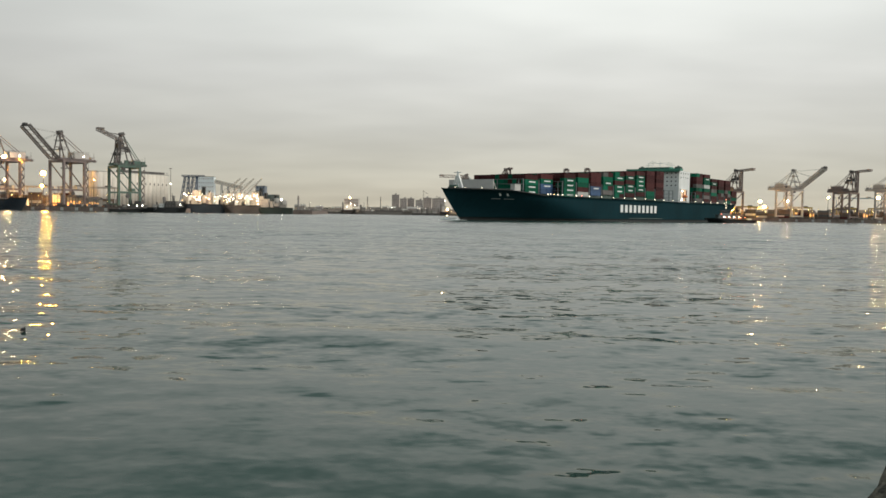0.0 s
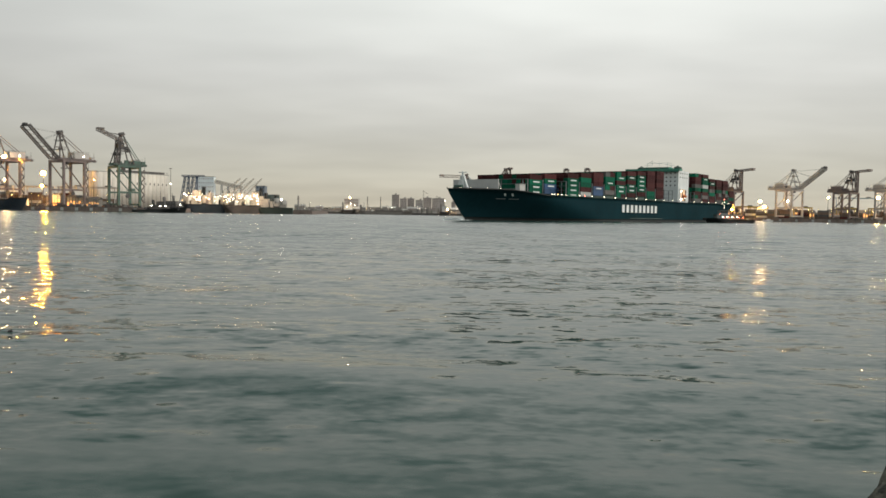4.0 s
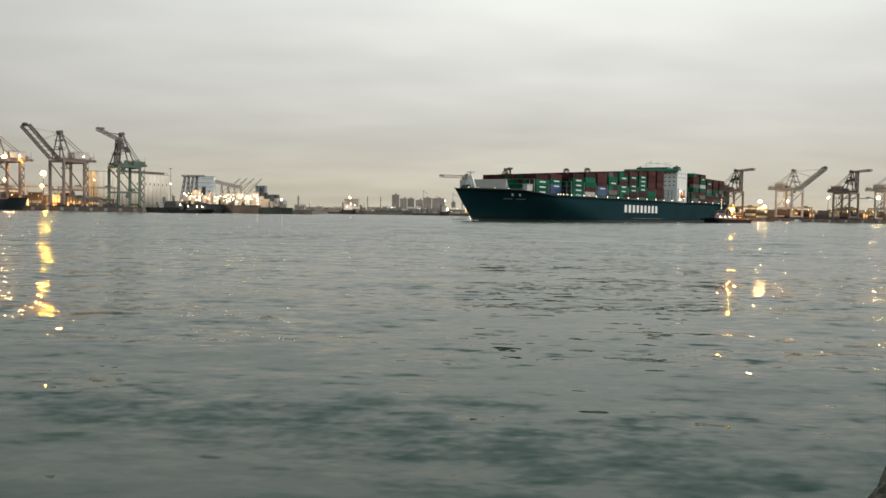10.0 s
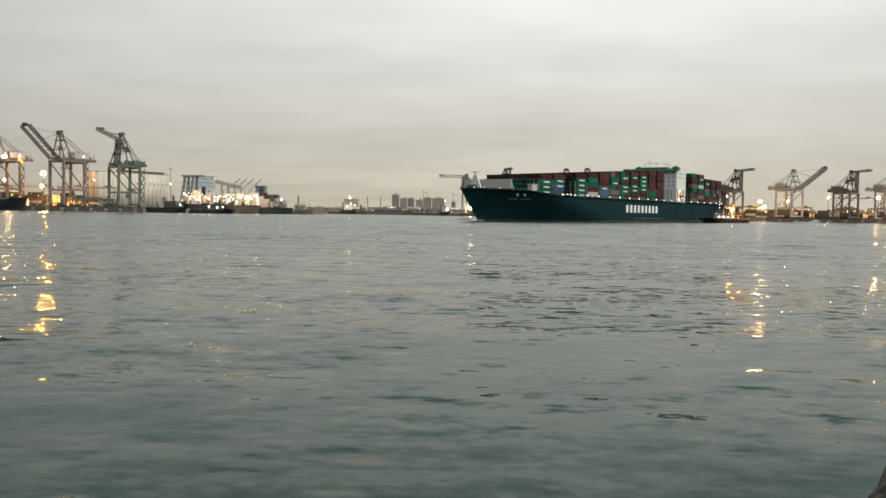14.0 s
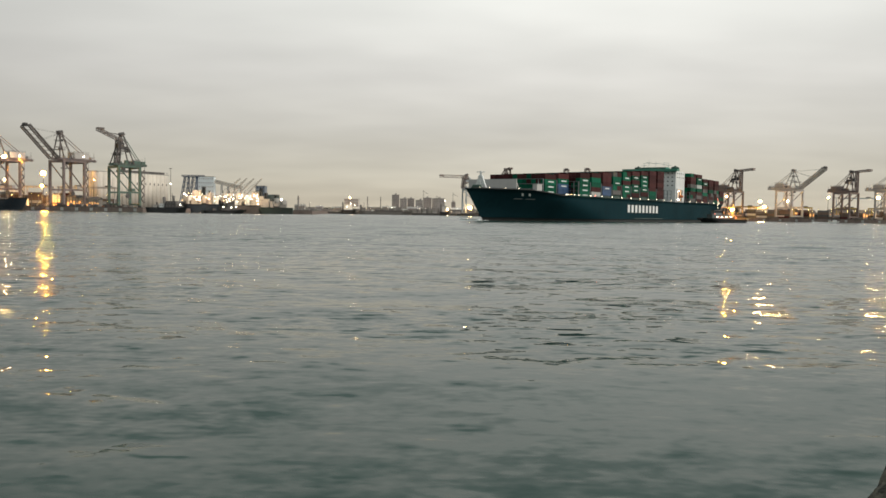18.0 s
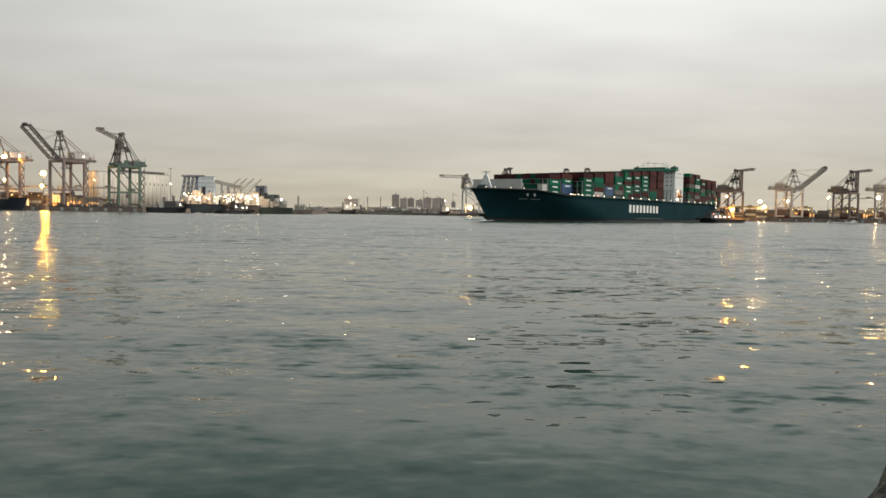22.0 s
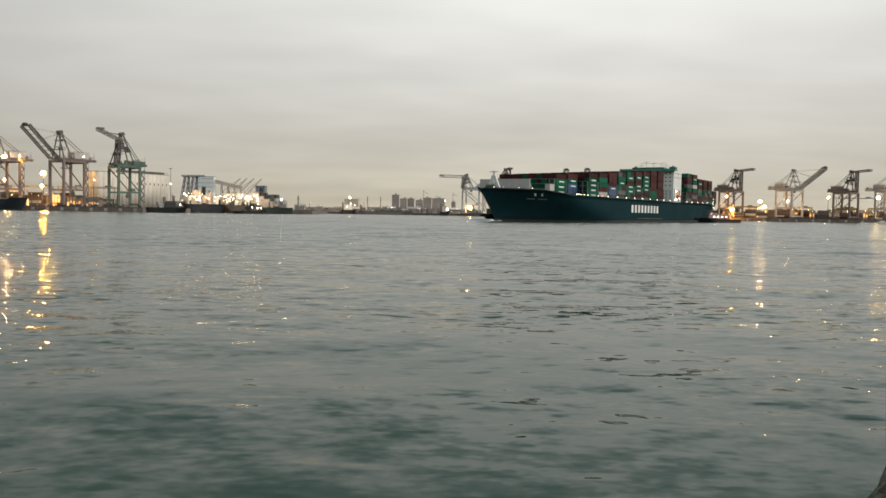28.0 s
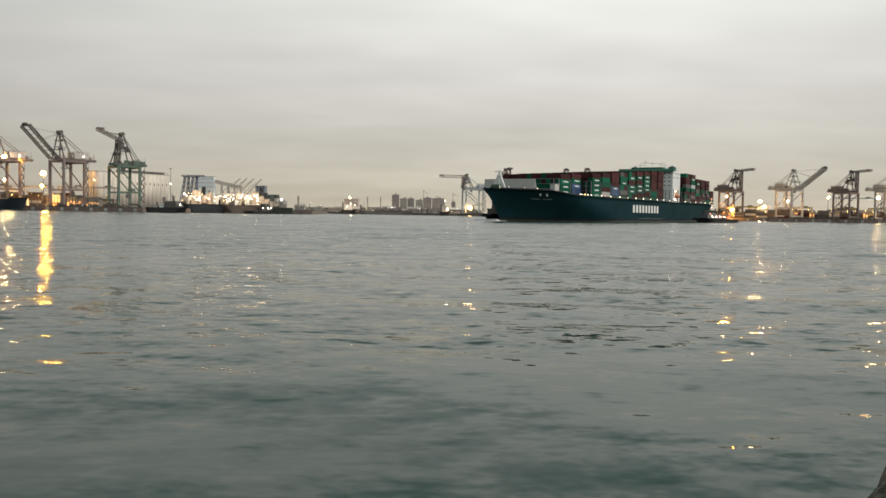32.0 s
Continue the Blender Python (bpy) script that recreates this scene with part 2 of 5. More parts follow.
M_HULLDK = mat("hull_black", (0.028, 0.026, 0.025), 0.55, 0, 0.35, 0.1, 0, 0.3, (0.08, 0.045, 0.03))
M_HULLBR = mat("hull_brown", (0.105, 0.085, 0.075), 0.6, 0, 0.35, 0.1, 0, 0.35, (0.12, 0.06, 0.03))
M_HULLNV = mat("hull_navy", (0.022, 0.030, 0.042), 0.5, 0, 0.3, 0.1, 0, 0.2)
M_HULLGN = mat("hull_dark_green", (0.03, 0.042, 0.033), 0.6, 0, 0.35, 0.1, 0, 0.3)
# low-contrast pane for distant windows
M_DULLPANE = mat("dull_pane", (0.25, 0.225, 0.215), 0.4, 0, 0.3, 0.5)
# upper crane frames and booms: darker brown than the legs, rust-streaked
M_CRANE_TOP = mat("crane_brown_top", (0.165, 0.138, 0.128), 0.65, 0, 0.35, 0.25, 0, 0.3)
M_FARHULL = mat("hull_dull_grey", (0.20, 0.18, 0.165), 0.7, 0, 0.35, 0.1, 0, 0.3)
M_TREE = mat("far_foliage", (0.12, 0.12, 0.09), 0.9, 0, 0.4, 0.3)
M_ROCK = mat("wet_rock", (0.145, 0.130, 0.098), 0.85, 0, 1.3, 14.0, 0.06, 0.6, (0.03, 0.032, 0.02))
M_FOAM = mat("foam", (0.75, 0.77, 0.76), 0.8, 0, 0.2, 0.5)
G_WARM = glow("sodium_lamp", (1.0, 0.46, 0.055), 1000.0)
G_PALE = glow("pale_sodium_lamp", (1.0, 0.60, 0.25), 420.0)
G_QUAY = glow("quay_flood", (1.0, 0.60, 0.24), 70.0)
G_YARD = glow("yard_lamp", (1.0, 0.62, 0.20), 34.0)
G_SHIP = glow("ship_flood", (1.0, 0.79, 0.52), 26.0)
G_AMBER = glow("ship_amber_lamp", (1.0, 0.55, 0.20), 12.0)
G_WHITE = glow("white_lamp", (1.0, 0.90, 0.74), 14.0)
G_DECK = glow("deck_lamp", (1.0, 0.86, 0.62), 6.0)
# faint self-glow standing for lamplight on the lifeboat recess
G_RECESS = glow("glow_panel", (1.0, 0.66, 0.40), 0.35)
# amber self-glow for the shed fronts, in place of lamplight
G_SHED = glow("shed_glow", (1.0, 0.47, 0.16), 0.95)
G_RED = glow("red_lamp", (1.0, 0.25, 0.15), 8.0)


# ---------------------------------------------------------------- mesh helpers
class Geo:
    """Vertices and faces of one mesh."""

    def __init__(self):
        self.v, self.f = [], []

    def add(self, vs, fs):
        n = len(self.v)
        self.v += [tuple(p) for p in vs]
        self.f += [tuple(i + n for i in q) for q in fs]
        return self

    def box(self, c, s, rz=0.0, top=1.0):
        """Box round c of size s, turned rz degrees; top scales its upper face."""
        ca, sa = math.cos(radians(rz)), math.sin(radians(rz))
        vs = []
        for k, w in ((-0.5, 1.0), (0.5, top)):
            for i, j in ((-0.5, -0.5), (0.5, -0.5), (0.5, 0.5), (-0.5, 0.5)):
                x, y = i * s[0] * w, j * s[1] * w
                vs.append((c[0] + x * ca - y * sa, c[1] + x * sa + y * ca, c[2] + k * s[2]))
        return self.add(vs, [(3, 2, 1, 0), (4, 5, 6, 7), (0, 1, 5, 4), (1, 2, 6, 5), (2, 3, 7, 6), (3, 0, 4, 7)])

    def beam(self, a, b, w, h=None):
        """Square bar from a to b."""
        a, b, h = Vector(a), Vector(b), h or w
        d = (b - a).normalized()
        side = d.cross(Vector((0, 0, 1)))
        side = Vector((1, 0, 0)) if side.length < 1e-3 else side.normalized()
        up = side.cross(d)
        vs = []
        for p in (a, b):
            for i, j in ((-1, -1), (1, -1), (1, 1), (-1, 1)):
                vs.append(p + side * (i * w / 2) + up * (j * h / 2))
        return self.add(vs, [(3, 2, 1, 0), (4, 5, 6, 7), (0, 1, 5, 4), (1, 2, 6, 5), (2, 3, 7, 6), (3, 0, 4, 7)])

    def tube(self, a, b, r0, r1=None, n=10):
        a, b = Vector(a), Vector(b)
        r1 = r0 if r1 is None else r1
        d = (b - a).normalized()
        side = d.cross(Vector((0, 0, 1)))
        side = Vector((1, 0, 0)) if side.length < 1e-3 else side.normalized()
        up = side.cross(d)
        vs = []
        for p, r in ((a, r0), (b, r1)):
            for i in range(n):
                t = 2 * math.pi * i / n
                vs.append(p + (side * math.cos(t) + up * math.sin(t)) * r)
        fs = [(i, (i + 1) % n, n + (i + 1) % n, n + i) for i in range(n)]
        return self.add(vs, fs + [tuple(range(n - 1, -1, -1)), tuple(range(n, 2 * n))])

    def ball(self, c, r, n=8, m=5, squash=1.0):
        vs, fs = [(c[0], c[1], c[2] - r * squash)], []
        for k in range(1, m):
            e = -math.pi / 2 + math.pi * k / m
            for i in range(n):
                t = 2 * math.pi * i / n
                vs.append((c[0] + r * math.cos(e) * math.cos(t), c[1] + r * math.cos(e) * math.sin(t), c[2] + r * squash * math.sin(e)))
        vs.append((c[0], c[1], c[2] + r * squash))
        e = len(vs) - 1
        for i in range(n):
            j = (i + 1) % n
            fs.append((0, 1 + j, 1 + i))
            for k in range(m - 2):
                a = 1 + k * n
                fs.append((a + i, a + j, a + n + j, a + n + i))
            a = 1 + (m - 2) * n
            fs.append((a + i, a + j, e))
        return self.add(vs, fs)

    def prism(self, poly, z0, z1):
        """Upright slab over a counter-clockwise outline."""
        n = len(poly)
        vs = [(x, y, z0) for x, y in poly] + [(x, y, z1) for x, y in poly]
        fs = [(i, (i + 1) % n, n + (i + 1) % n, n + i) for i in range(n)]
        return self.add(vs, fs + [tuple(range(n - 1, -1, -1)), tuple(range(n, 2 * n))])

    def truss(self, a, b, w, h, bays, chord=0.5, lace=0.3):
        """Lattice girder of four chords from a to b."""
        a, b = Vector(a), Vector(b)
        d = (b - a).normalized()
        side = d.cross(Vector((0, 0, 1)))
        side = Vector((0, 1, 0)) if side.length < 1e-3 else side.normalized()
        up = side.cross(d)
        c = [side * (i * w / 2) + up * (j * h / 2) for i, j in ((-1, -1), (1, -1), (1, 1), (-1, 1))]
        for o in c:
            self.beam(a + o, b + o, chord)
        for k in range(bays):
            p, q = a.lerp(b, k / bays), a.lerp(b, (k + 1) / bays)
            for i in range(4):
                j = (i + 1) % 4
                self.beam(p + c[i], q + c[j] if (k + i) % 2 else q + c[i], lace) if i in (1, 3) else None
                self.beam(p + c[i], p + c[j], lace)
            self.beam(p + c[0], q + c[3], lace)
            self.beam(p + c[1], q + c[2], lace)
        for i in range(4):
            self.beam(b + c[i], b + c[(i + 1) % 4], lace)
        return self

    def mesh(self, name, material, smooth=False):
        me = bpy.data.meshes.new(name)
        me.from_pydata(self.v, [], self.f)
        me.materials.append(material)
        if smooth:
            me.polygons.foreach_set("use_smooth", [True] * len(me.polygons))
        me.update()
        return me


def part(name, geo, material, parent, label="", smooth=False):
    """One mesh object under a thing or a part."""
    data = geo.mesh(name, material, smooth) if isinstance(geo, Geo) else geo
    ob = new(name, data)
    ob.parent = parent
    if label:
        tagged(ob, label)
    return ob


def thing(name, label, category, m=None, group="", kind=""):
    ob = new(name)
    if m is not None:
        ob.matrix_basis = m
    return tagged(ob, label, category, group, kind)


def solid(name, geo, material, label, category="", group="", kind="", m=None, smooth=False):
    """A thing of one mesh."""
    ob = new(name, geo.mesh(name, material, smooth))
    if m is not None:
        ob.matrix_basis = m
    return tagged(ob, label, category, group, kind)


# ---------------------------------------------------------------- water
def waves(x, y, reach):
    """Height of the harbour surface: low swell, chop and wavelets; waves shorter than the local mesh can carry die away."""
    rng = np.random.RandomState(7)
    z = np.zeros_like(x)
    for n, lam0, lam1, slope, spread in WAVES:
        for i in range(n):
            lam = lam0 * (lam1 / lam0) ** ((i + rng.rand()) / n)
            way = radians(-97 + rng.normal(0, spread))
            k = 2 * math.pi / lam
            fade = np.clip((lam / reach - 3.0) / 3.0, 0, 1)
            bend = 0.35 * np.sin(x * 0.13 + rng.rand() * 6.283) + 0.35 * np.sin(x * 0.31 + y * 0.05 + rng.rand() * 6.283)
            ph = k * (x * math.cos(way) + y * math.sin(way)) + rng.rand() * 6.283 + bend
            z += fade * slope * math.sqrt(2 / n) / k * np.sin(ph)
    calm = 0.8 + 0.3 * np.sin(x * 0.11 + 1.3 * np.sin(y * 0.06)) * np.sin(y * 0.09 + 0.7)
    return z * calm


# number, shortest and longest wave, root mean square slope, spread of the headings
WAVES = ((16, 4.5, 9.0, 0.027, 16), (26, 1.1, 3.2, 0.015, 50), (40, 0.4, 1.1, 0.018, 65))
DRIFT = (-0.15, -1.2)


def build_water():
    vs, fs, base = [], [], 0
    for x0, x1, dx, y0, y1, dy in ((-120, 120, 1.5, -90, 5, 0.9), (-52, 58, 0.16, 5, 92, 0.12), (-118, 124, 0.5, 92, 195, 0.2), (-330, 340, 2.0, 195, 460, 0.7)):
        xs, ys = np.arange(x0, x1 + dx, dx), np.linspace(y0, y1, int((y1 - y0) / dy) + 1)
        gx, gy = np.meshgrid(xs, ys)
        gz = waves(gx, gy, np.full_like(gx, max(dx * 0.5, dy)))
        nx, ny = len(xs), len(ys)
        vs.append(np.stack([gx, gy, gz], -1).reshape(-1, 3))
        i = (np.arange(ny - 1)[:, None] * nx + np.arange(nx - 1)[None, :]).ravel() + base
        fs.append(np.stack([i, i + 1, i + 1 + nx, i + nx], -1))
        base += nx * ny
    # the rest of the harbour out to the horizon, a little under the wave tops
    far = [(-6000, -400), (6000, -400), (6000, 9000), (-6000, 9000)]
    vs.append(np.array([(x, y, -0.22) for x, y in far]))
    fs.append(np.array([[base, base + 1, base + 2, base + 3]]))
    v, f = np.concatenate(vs), np.concatenate(fs)
    me = bpy.data.meshes.new("water")
    me.vertices.add(len(v))
    me.vertices.foreach_set("co", v.ravel())
    me.loops.add(f.size)
    me.loops.foreach_set("vertex_index", f.ravel())
    me.polygons.add(len(f))
    me.polygons.foreach_set("loop_start", np.arange(len(f)) * 4)
    me.polygons.foreach_set("use_smooth", np.ones(len(f), bool))
    me.update()
    me.validate()
    me.materials.append(M_WATER)
    return tagged(new("water", me), "grey-green rippled harbour water under an overcast dusk sky", "water", kind="structure")


WATER = build_water()


# ---------------------------------------------------------------- land
def land(name, poly, z, label, wall=M_QUAY):
    """Quay or shore: a concrete body with a paved top."""
    ob = solid(name, Geo().prism(poly, -3.0, z - 0.3), wall, label, "quay", kind="structure")
    part("paving", Geo().prism(poly, z - 0.296, z), M_YARD, ob)
    return ob


land("quay_west", [(-900, 722), (-262, 722), (-262, 812), (-250, 842), (-135, 852), (-180, 1300), (-900, 1300)], 4.0, "brown concrete container quay with worn edge")
land("shore_north", [(-290, 1262), (20, 1262), (60, 1204), (900, 1204), (900, 3000), (-900, 3000), (-900, 1320), (-290, 1320)], 3.0, "low far harbour shore with paved top", M_SHEDDK)
land("quay_east", [(36, 1192), (330, 978), (1100, 880), (1100, 1200), (60, 1202)], 4.2, "dark weathered concrete container quay")
QUAY_NEAR = land("quay_near", [(-40, -60), (40, -60), (40, 1.2), (-40, 1.2)], 1.25, "worn concrete quay on which the viewer stands")


# ---------------------------------------------------------------- the container ship
HB, LOA = 20.5, 352.0


def deck_z(s):
    if s < 31:
        return 14.4
    if s < 57:
        return 14.4 - 1.9 * (s - 31) / 26
    return 12.5 + 0.9 * max(0, (s - 60)) / 290


def loft_hull(length, hb, deckf, rake, entry_wl, entry_deck, stern_wl=0.55, nu=56, levels=(-1.5, 0, 0.12, 0.3, 0.5, 0.7, 0.86, 1.0), skip=0.0):
    """Hull as a loft; x runs aft to 0 at the bow (negative), y to port."""
    g, rows = Geo(), []
    us = [(i / nu) ** 1.6 for i in range(nu + 1)]
    for lv in levels:
        row = []
        t = max(0.0, lv)
        stem = rake * (1 - t) ** 1.15
        for u in us:
            s = stem + (length - stem) * u
            z = lv if lv < 0 else lv * deckf(s)
            d = s - stem
            ent = entry_wl + (entry_deck - entry_wl) * t ** 1.5
            b = hb * (1 - max(0.0, 1 - d / ent) ** (1.3 + 0.95 * t))
            a = max(0.0, (s - length * 0.86) / (length * 0.14))
            b *= 1 - (1 - stern_wl) * (1 - t) ** 1.4 * a ** 1.6
            row.append((-s, b, z))
        rows.append(row)
    n, m = len(us), len(levels)
    vs = [p for r in rows for p in r] + [(x, -y, z) for r in rows for x, y, z in r]
    fs = []
    for k in range(m - 1):
        for i in range(n - 1):
            a = k * n + i
            fs.append((a + 1, a, a + n, a + n + 1))
            b = m * n + a
            fs.append((b, b + 1, b + n + 1, b + n))
        a, b = k * n + n - 1, m * n + k * n + n - 1
        fs.append((a, a + n, b + n, b))
    top = (m - 1) * n
    deck = [(top + i, top + i + 1, m * n + top + i + 1, m * n + top + i) for i in range(n - 1)]
    g.add(vs, fs + deck)
    return g


def hull_b(s, z):
    """Half breadth of the ship's hull at s metres aft of the bow and height z."""
    t = max(0.0, min(1.0, z / deck_z(s)))
    d = s - 15.0 * (1 - t) ** 1.15
    ent = 98 + (62 - 98) * t ** 1.5
    return HB * (1 - max(0.0, 1 - max(0.0, d) / ent) ** (1.3 + 0.95 * t))


def hull_patch(s0, s1, z0, z1, n=4, rake=0.0):
    """A painted field that follows the port side of the hull."""
    g, vs = Geo(), []
    for k in range(n + 1):
        for i in range(n + 1):
            s, z = s0 + (s1 - s0) * i / n, z0 + (z1 - z0) * k / n
            s -= rake * (z - (z0 + z1) / 2)
            vs.append((-s, hull_b(s, z) + 0.14, z))
    m = n + 1
    return g.add(vs, [(k * m + i + 1, k * m + i, k * m + m + i, k * m + m + i + 1) for k in range(n) for i in range(n)])


def container_mesh(name, material, length, mark):
    """A box container with corner posts and rails proud of its walls; mark adds a white band of lettering."""
    g, w, h = Geo(), 2.44, 2.46
    g.box((0, 0, h / 2), (length - 0.16, w - 0.10, h - 0.08))
    for x in (-1, 1):
        for y in (-1, 1):
            g.box((x * (length / 2 - 0.09), y * (w / 2 - 0.09), h / 2), (0.18, 0.18, h))
    for y in (-1, 1):
        for z in (0.08, h - 0.08):
            g.box((0, y * (w / 2 - 0.06), z), (length - 0.36, 0.12, 0.16))
    me = g.mesh(name, material)
    if mark:
        me.materials.append(M_MARK)
        a = len(g.f)
        g.box((-length * 0.04, w / 2 - 0.02, h * 0.56), (length * 0.50, 0.08, 0.62))
        me.clear_geometry()
        me.from_pydata(g.v, [], g.f)
        idx = [0] * a + [1] * (len(g.f) - a)
        me.polygons.foreach_set("material_index", idx)
        me.update()
    return me


CONT = {}
for key, m in (("g", M_CGREEN), ("r", M_CRED), ("b", M_CBLUE), ("w", M_CGREY), ("o", M_CORANGE), ("d", M_CDULL), ("k", M_CDARK)):
    for mark in (False, True):
        CONT[key, mark] = container_mesh("container", m, 12.2, mark)
    CONT[key, "short"] = container_mesh("container", m, 6.06, False)
WORDS = {"g": "green", "r": "maroon", "b": "blue", "w": "pale grey", "o": "orange"}

# port-side stacks, bay by bay from the bow, bottom tier first; capitals carry white lettering
FORE = ["GGGr", "bBGr", "GGGGr", "wrggr", "bBrrr", "kgGgr", "rGGrGr", "rGGrGr", "rGGGGr", "ggrrrrr", "rrrrrrr"]
AFT = ["krrgkrrr", "rkrgwrGr", "rrgkrGr", "krrgrrr", "grrkrrr", "rgrr"]
FORE0, AFT0, PITCH = 46.3, 267.0, 15.45


def build_ship():
    ship = thing("container_ship", "large dark green container ship stacked with green and maroon containers", "ship")
    hull = part("hull", loft_hull(LOA, HB, deck_z, 15.0, 98, 62), M_HULL, ship, "dark green steel hull", True)
    boot = loft_hull(LOA + 0.05, HB + 0.06, deck_z, 14.95, 97.7, 61.8, levels=(-1.5, 0, 0.05, 0.107))
    part("boot_topping", boot, M_BOOT, hull, "blackish band at the waterline", True)
    s = 3.0
    rails = {1: Geo(), -1: Geo()}
    while s < 60:
        b = HB * (1 - max(0.0, 1 - s / 62) ** 2.25)
        b2 = HB * (1 - max(0.0, 1 - (s + 3) / 62) ** 2.25)
        for side in (1, -1):
            rails[side].beam((-s, side * b, deck_z(s) + 0.15), (-s - 3, side * b2, deck_z(s + 3) + 0.15), 0.35, 0.5)
        s += 3.0
    for side in (1, -1):
        part("bulwark_rail", rails[side], M_BOOT, hull)
    # big white lettering amidships, nine plain blocks, and the small name at the bow
    for i in range(9):
        c = 142.9 + (i + 0.5) * 55.4 / 9
        part("lettering_block", hull_patch(c - 1.8, c + 1.8, 5.3, 9.7), M_MARK, hull)
    for s in (28.2, 32.4):
        part("bow_mark", hull_patch(s - 0.55, s + 0.55, 11.6, 12.8, rake=1.3), M_MARK, hull)
    part("name_bar", hull_patch(25.2, 30.4, 10.05, 10.5), M_LASH, hull)
    part("name_bar", hull_patch(32.2, 38.0, 10.05, 10.5), M_LASH, hull)
    part("scuff", hull_patch(156, 206, 1.75, 2.15), M_SCUFF, hull, "pale scuffed streak above the waterline")
    foam = Geo()
    fr = random.Random(2)
    for k in range(26):
        foam.ball((-fr.uniform(8.5, 26), fr.choice((-1, 1)) * fr.uniform(0.3, 1.0) + (-fr.uniform(0, 7) if k % 3 else fr.uniform(0, 1)), 0.02), fr.uniform(0.5, 1.5), 7, 4, 0.18)
    for k in range(60):
        u = fr.random()
        foam.ball((-12.5 - 13 * u + fr.uniform(-1, 1), -0.5 - 17 * u + fr.uniform(-1.2, 1.2), 0.05), fr.uniform(0.5, 1.5), 7, 4, 0.6)
    tagged(part("bow_wave", foam, M_FOAM, ship, "thin white foam round the stem"), kind="stuff")
    # breakwater on the forecastle
    bw = Geo()
    bw.box((-23, 0, 16.9), (0.5, 25.4, 4.6))
    for y in range(-12, 13, 4):
        bw.beam((-23.4, y, 18.8), (-26.5, y, 14.5), 0.35)
    part("breakwater", bw, M_BREAK, ship, "pale grey wave breaker plate")
    part("vent_house", Geo().box((-35.6, 16.9, 15.7), (5.2, 2.3, 2.8)).box((-35.6, 16.9, 17.2), (5.6, 2.6, 0.25)), M_BREAK, ship)
    part("winch", Geo().tube((-9, -2, 15.4), (-9, 2, 15.4), 0.9).box((-9, 0, 14.8), (2, 5, 0.8)), M_DECK, ship)
    fm = Geo()
    fm.tube((-12.3, 0, 14.3), (-12.3, 0, 22.5), 0.8, 0.5).beam((-12.3, -2.8, 14.3), (-12.3, -0.3, 20.5), 0.9).beam((-12.3, 2.8, 14.3), (-12.3, 0.3, 20.5), 0.9)
    fm.beam((-12.3, -2.2, 22.0), (-12.3, 2.2, 22.0), 0.35).beam((-12.3, -1.6, 17.6), (-12.3, 1.6, 17.6), 0.6).box((-12.3, 0, 20.0), (1.6, 2.2, 0.3))
    part("foremast", fm, M_WHITE, ship, "white tripod foremast")
    # stacks
    rng = random.Random(5)
    inner = {k: Geo() for k in "grb"}
    for first, bays in ((FORE0, FORE), (AFT0, AFT)):
        for i, stack in enumerate(bays):
            s = first + i * (PITCH if first == AFT0 else 14.95) + 7.1
            half = 7.5 if s > 75 else 5.5
            foot = min(31.8, 21.1 + 0.0625 * (s - 27)) - len(stack) * 2.49 if first == FORE0 else 13.9
            part("hatch_cover", Geo().box((-s, 0, (12.6 + foot) / 2 - 0.02), (13.4, (2 * half + 1) * 2.52 - 1.6, foot - 12.6 - 0.04)), M_DECK, ship)
            for row in range(16):
                y = (7.5 - row) * 2.52
                if abs(y) > half * 2.52 + 0.1:
                    continue
                edge = row == 0 or (s < 75 and abs(y - half * 2.52) < 0.1)
                tiers = len(stack)
                for k in range(tiers):
                    z = foot + k * 2.49
                    if edge:
                        key = stack[k]
                        if key.islower() and key != "w" and rng.random() < 0.3:
                            for dx in (-3.06, 3.06):
                                part("container", CONT[key if rng.random() < 0.5 else rng.choice("ggrrrk"), "short"], None, ship).location = (-s + dx, y, z)
                        else:
                            part("container", CONT[key.lower(), key.isupper()], None, ship).location = (-s, y, z)
                    elif (i == 0 and first == FORE0) or (k >= tiers - 1 and row < 5):
                        part("container", CONT[rng.choice("gggr") if k < tiers - 1 else rng.choice("rrrrg"), False], None, ship).location = (-s, y, z)
                    else:
                        inner[rng.choice("grrrb")].box((-s, y, z + 1.23), (12.1, 2.42, 2.44))
    for k, m in (("g", M_CGREEN), ("r", M_CRED), ("b", M_CBLUE)):
        tagged(part("container_block", inner[k], m, ship, "%s containers stowed further inboard" % WORDS[k]), kind="stuff")
    # lashing bridges between the bays, with a lamp at each one's foot
    for first, n in ((FORE0, 13), (AFT0, 6)):
        for i in range(n):
            s = first + i * (PITCH if first == AFT0 else 14.95) - 0.6
            y1 = HB - 0.5 if s > 70 else 14.9
            g = Geo()
            for y in (y1, y1 - 2.6, 0, 2.6 - y1, -y1):
                g.box((-s, y, 16.6), (0.45, 0.4, 7.6))
            for z in (15.6, 18.0, 20.3):
                g.box((-s, 0, z), (0.9, 2 * y1, 0.18))
            part("lashing_bridge", g, M_LASH, ship)
            if s > 55:
                lamp = part("deck_lamp", Geo().ball((-s + 0.4, HB - 0.1, deck_z(s) + 0.8), 0.24, 6, 4), G_DECK, ship)
    for s, g in ((63.5, G_DECK), (66.8, G_AMBER), (71.0, G_DECK), (97.0, G_RED)):
        part("deck_lamp", Geo().ball((-s, HB - 0.4, deck_z(s) + 0.9), 0.24, 6, 4), g, ship)
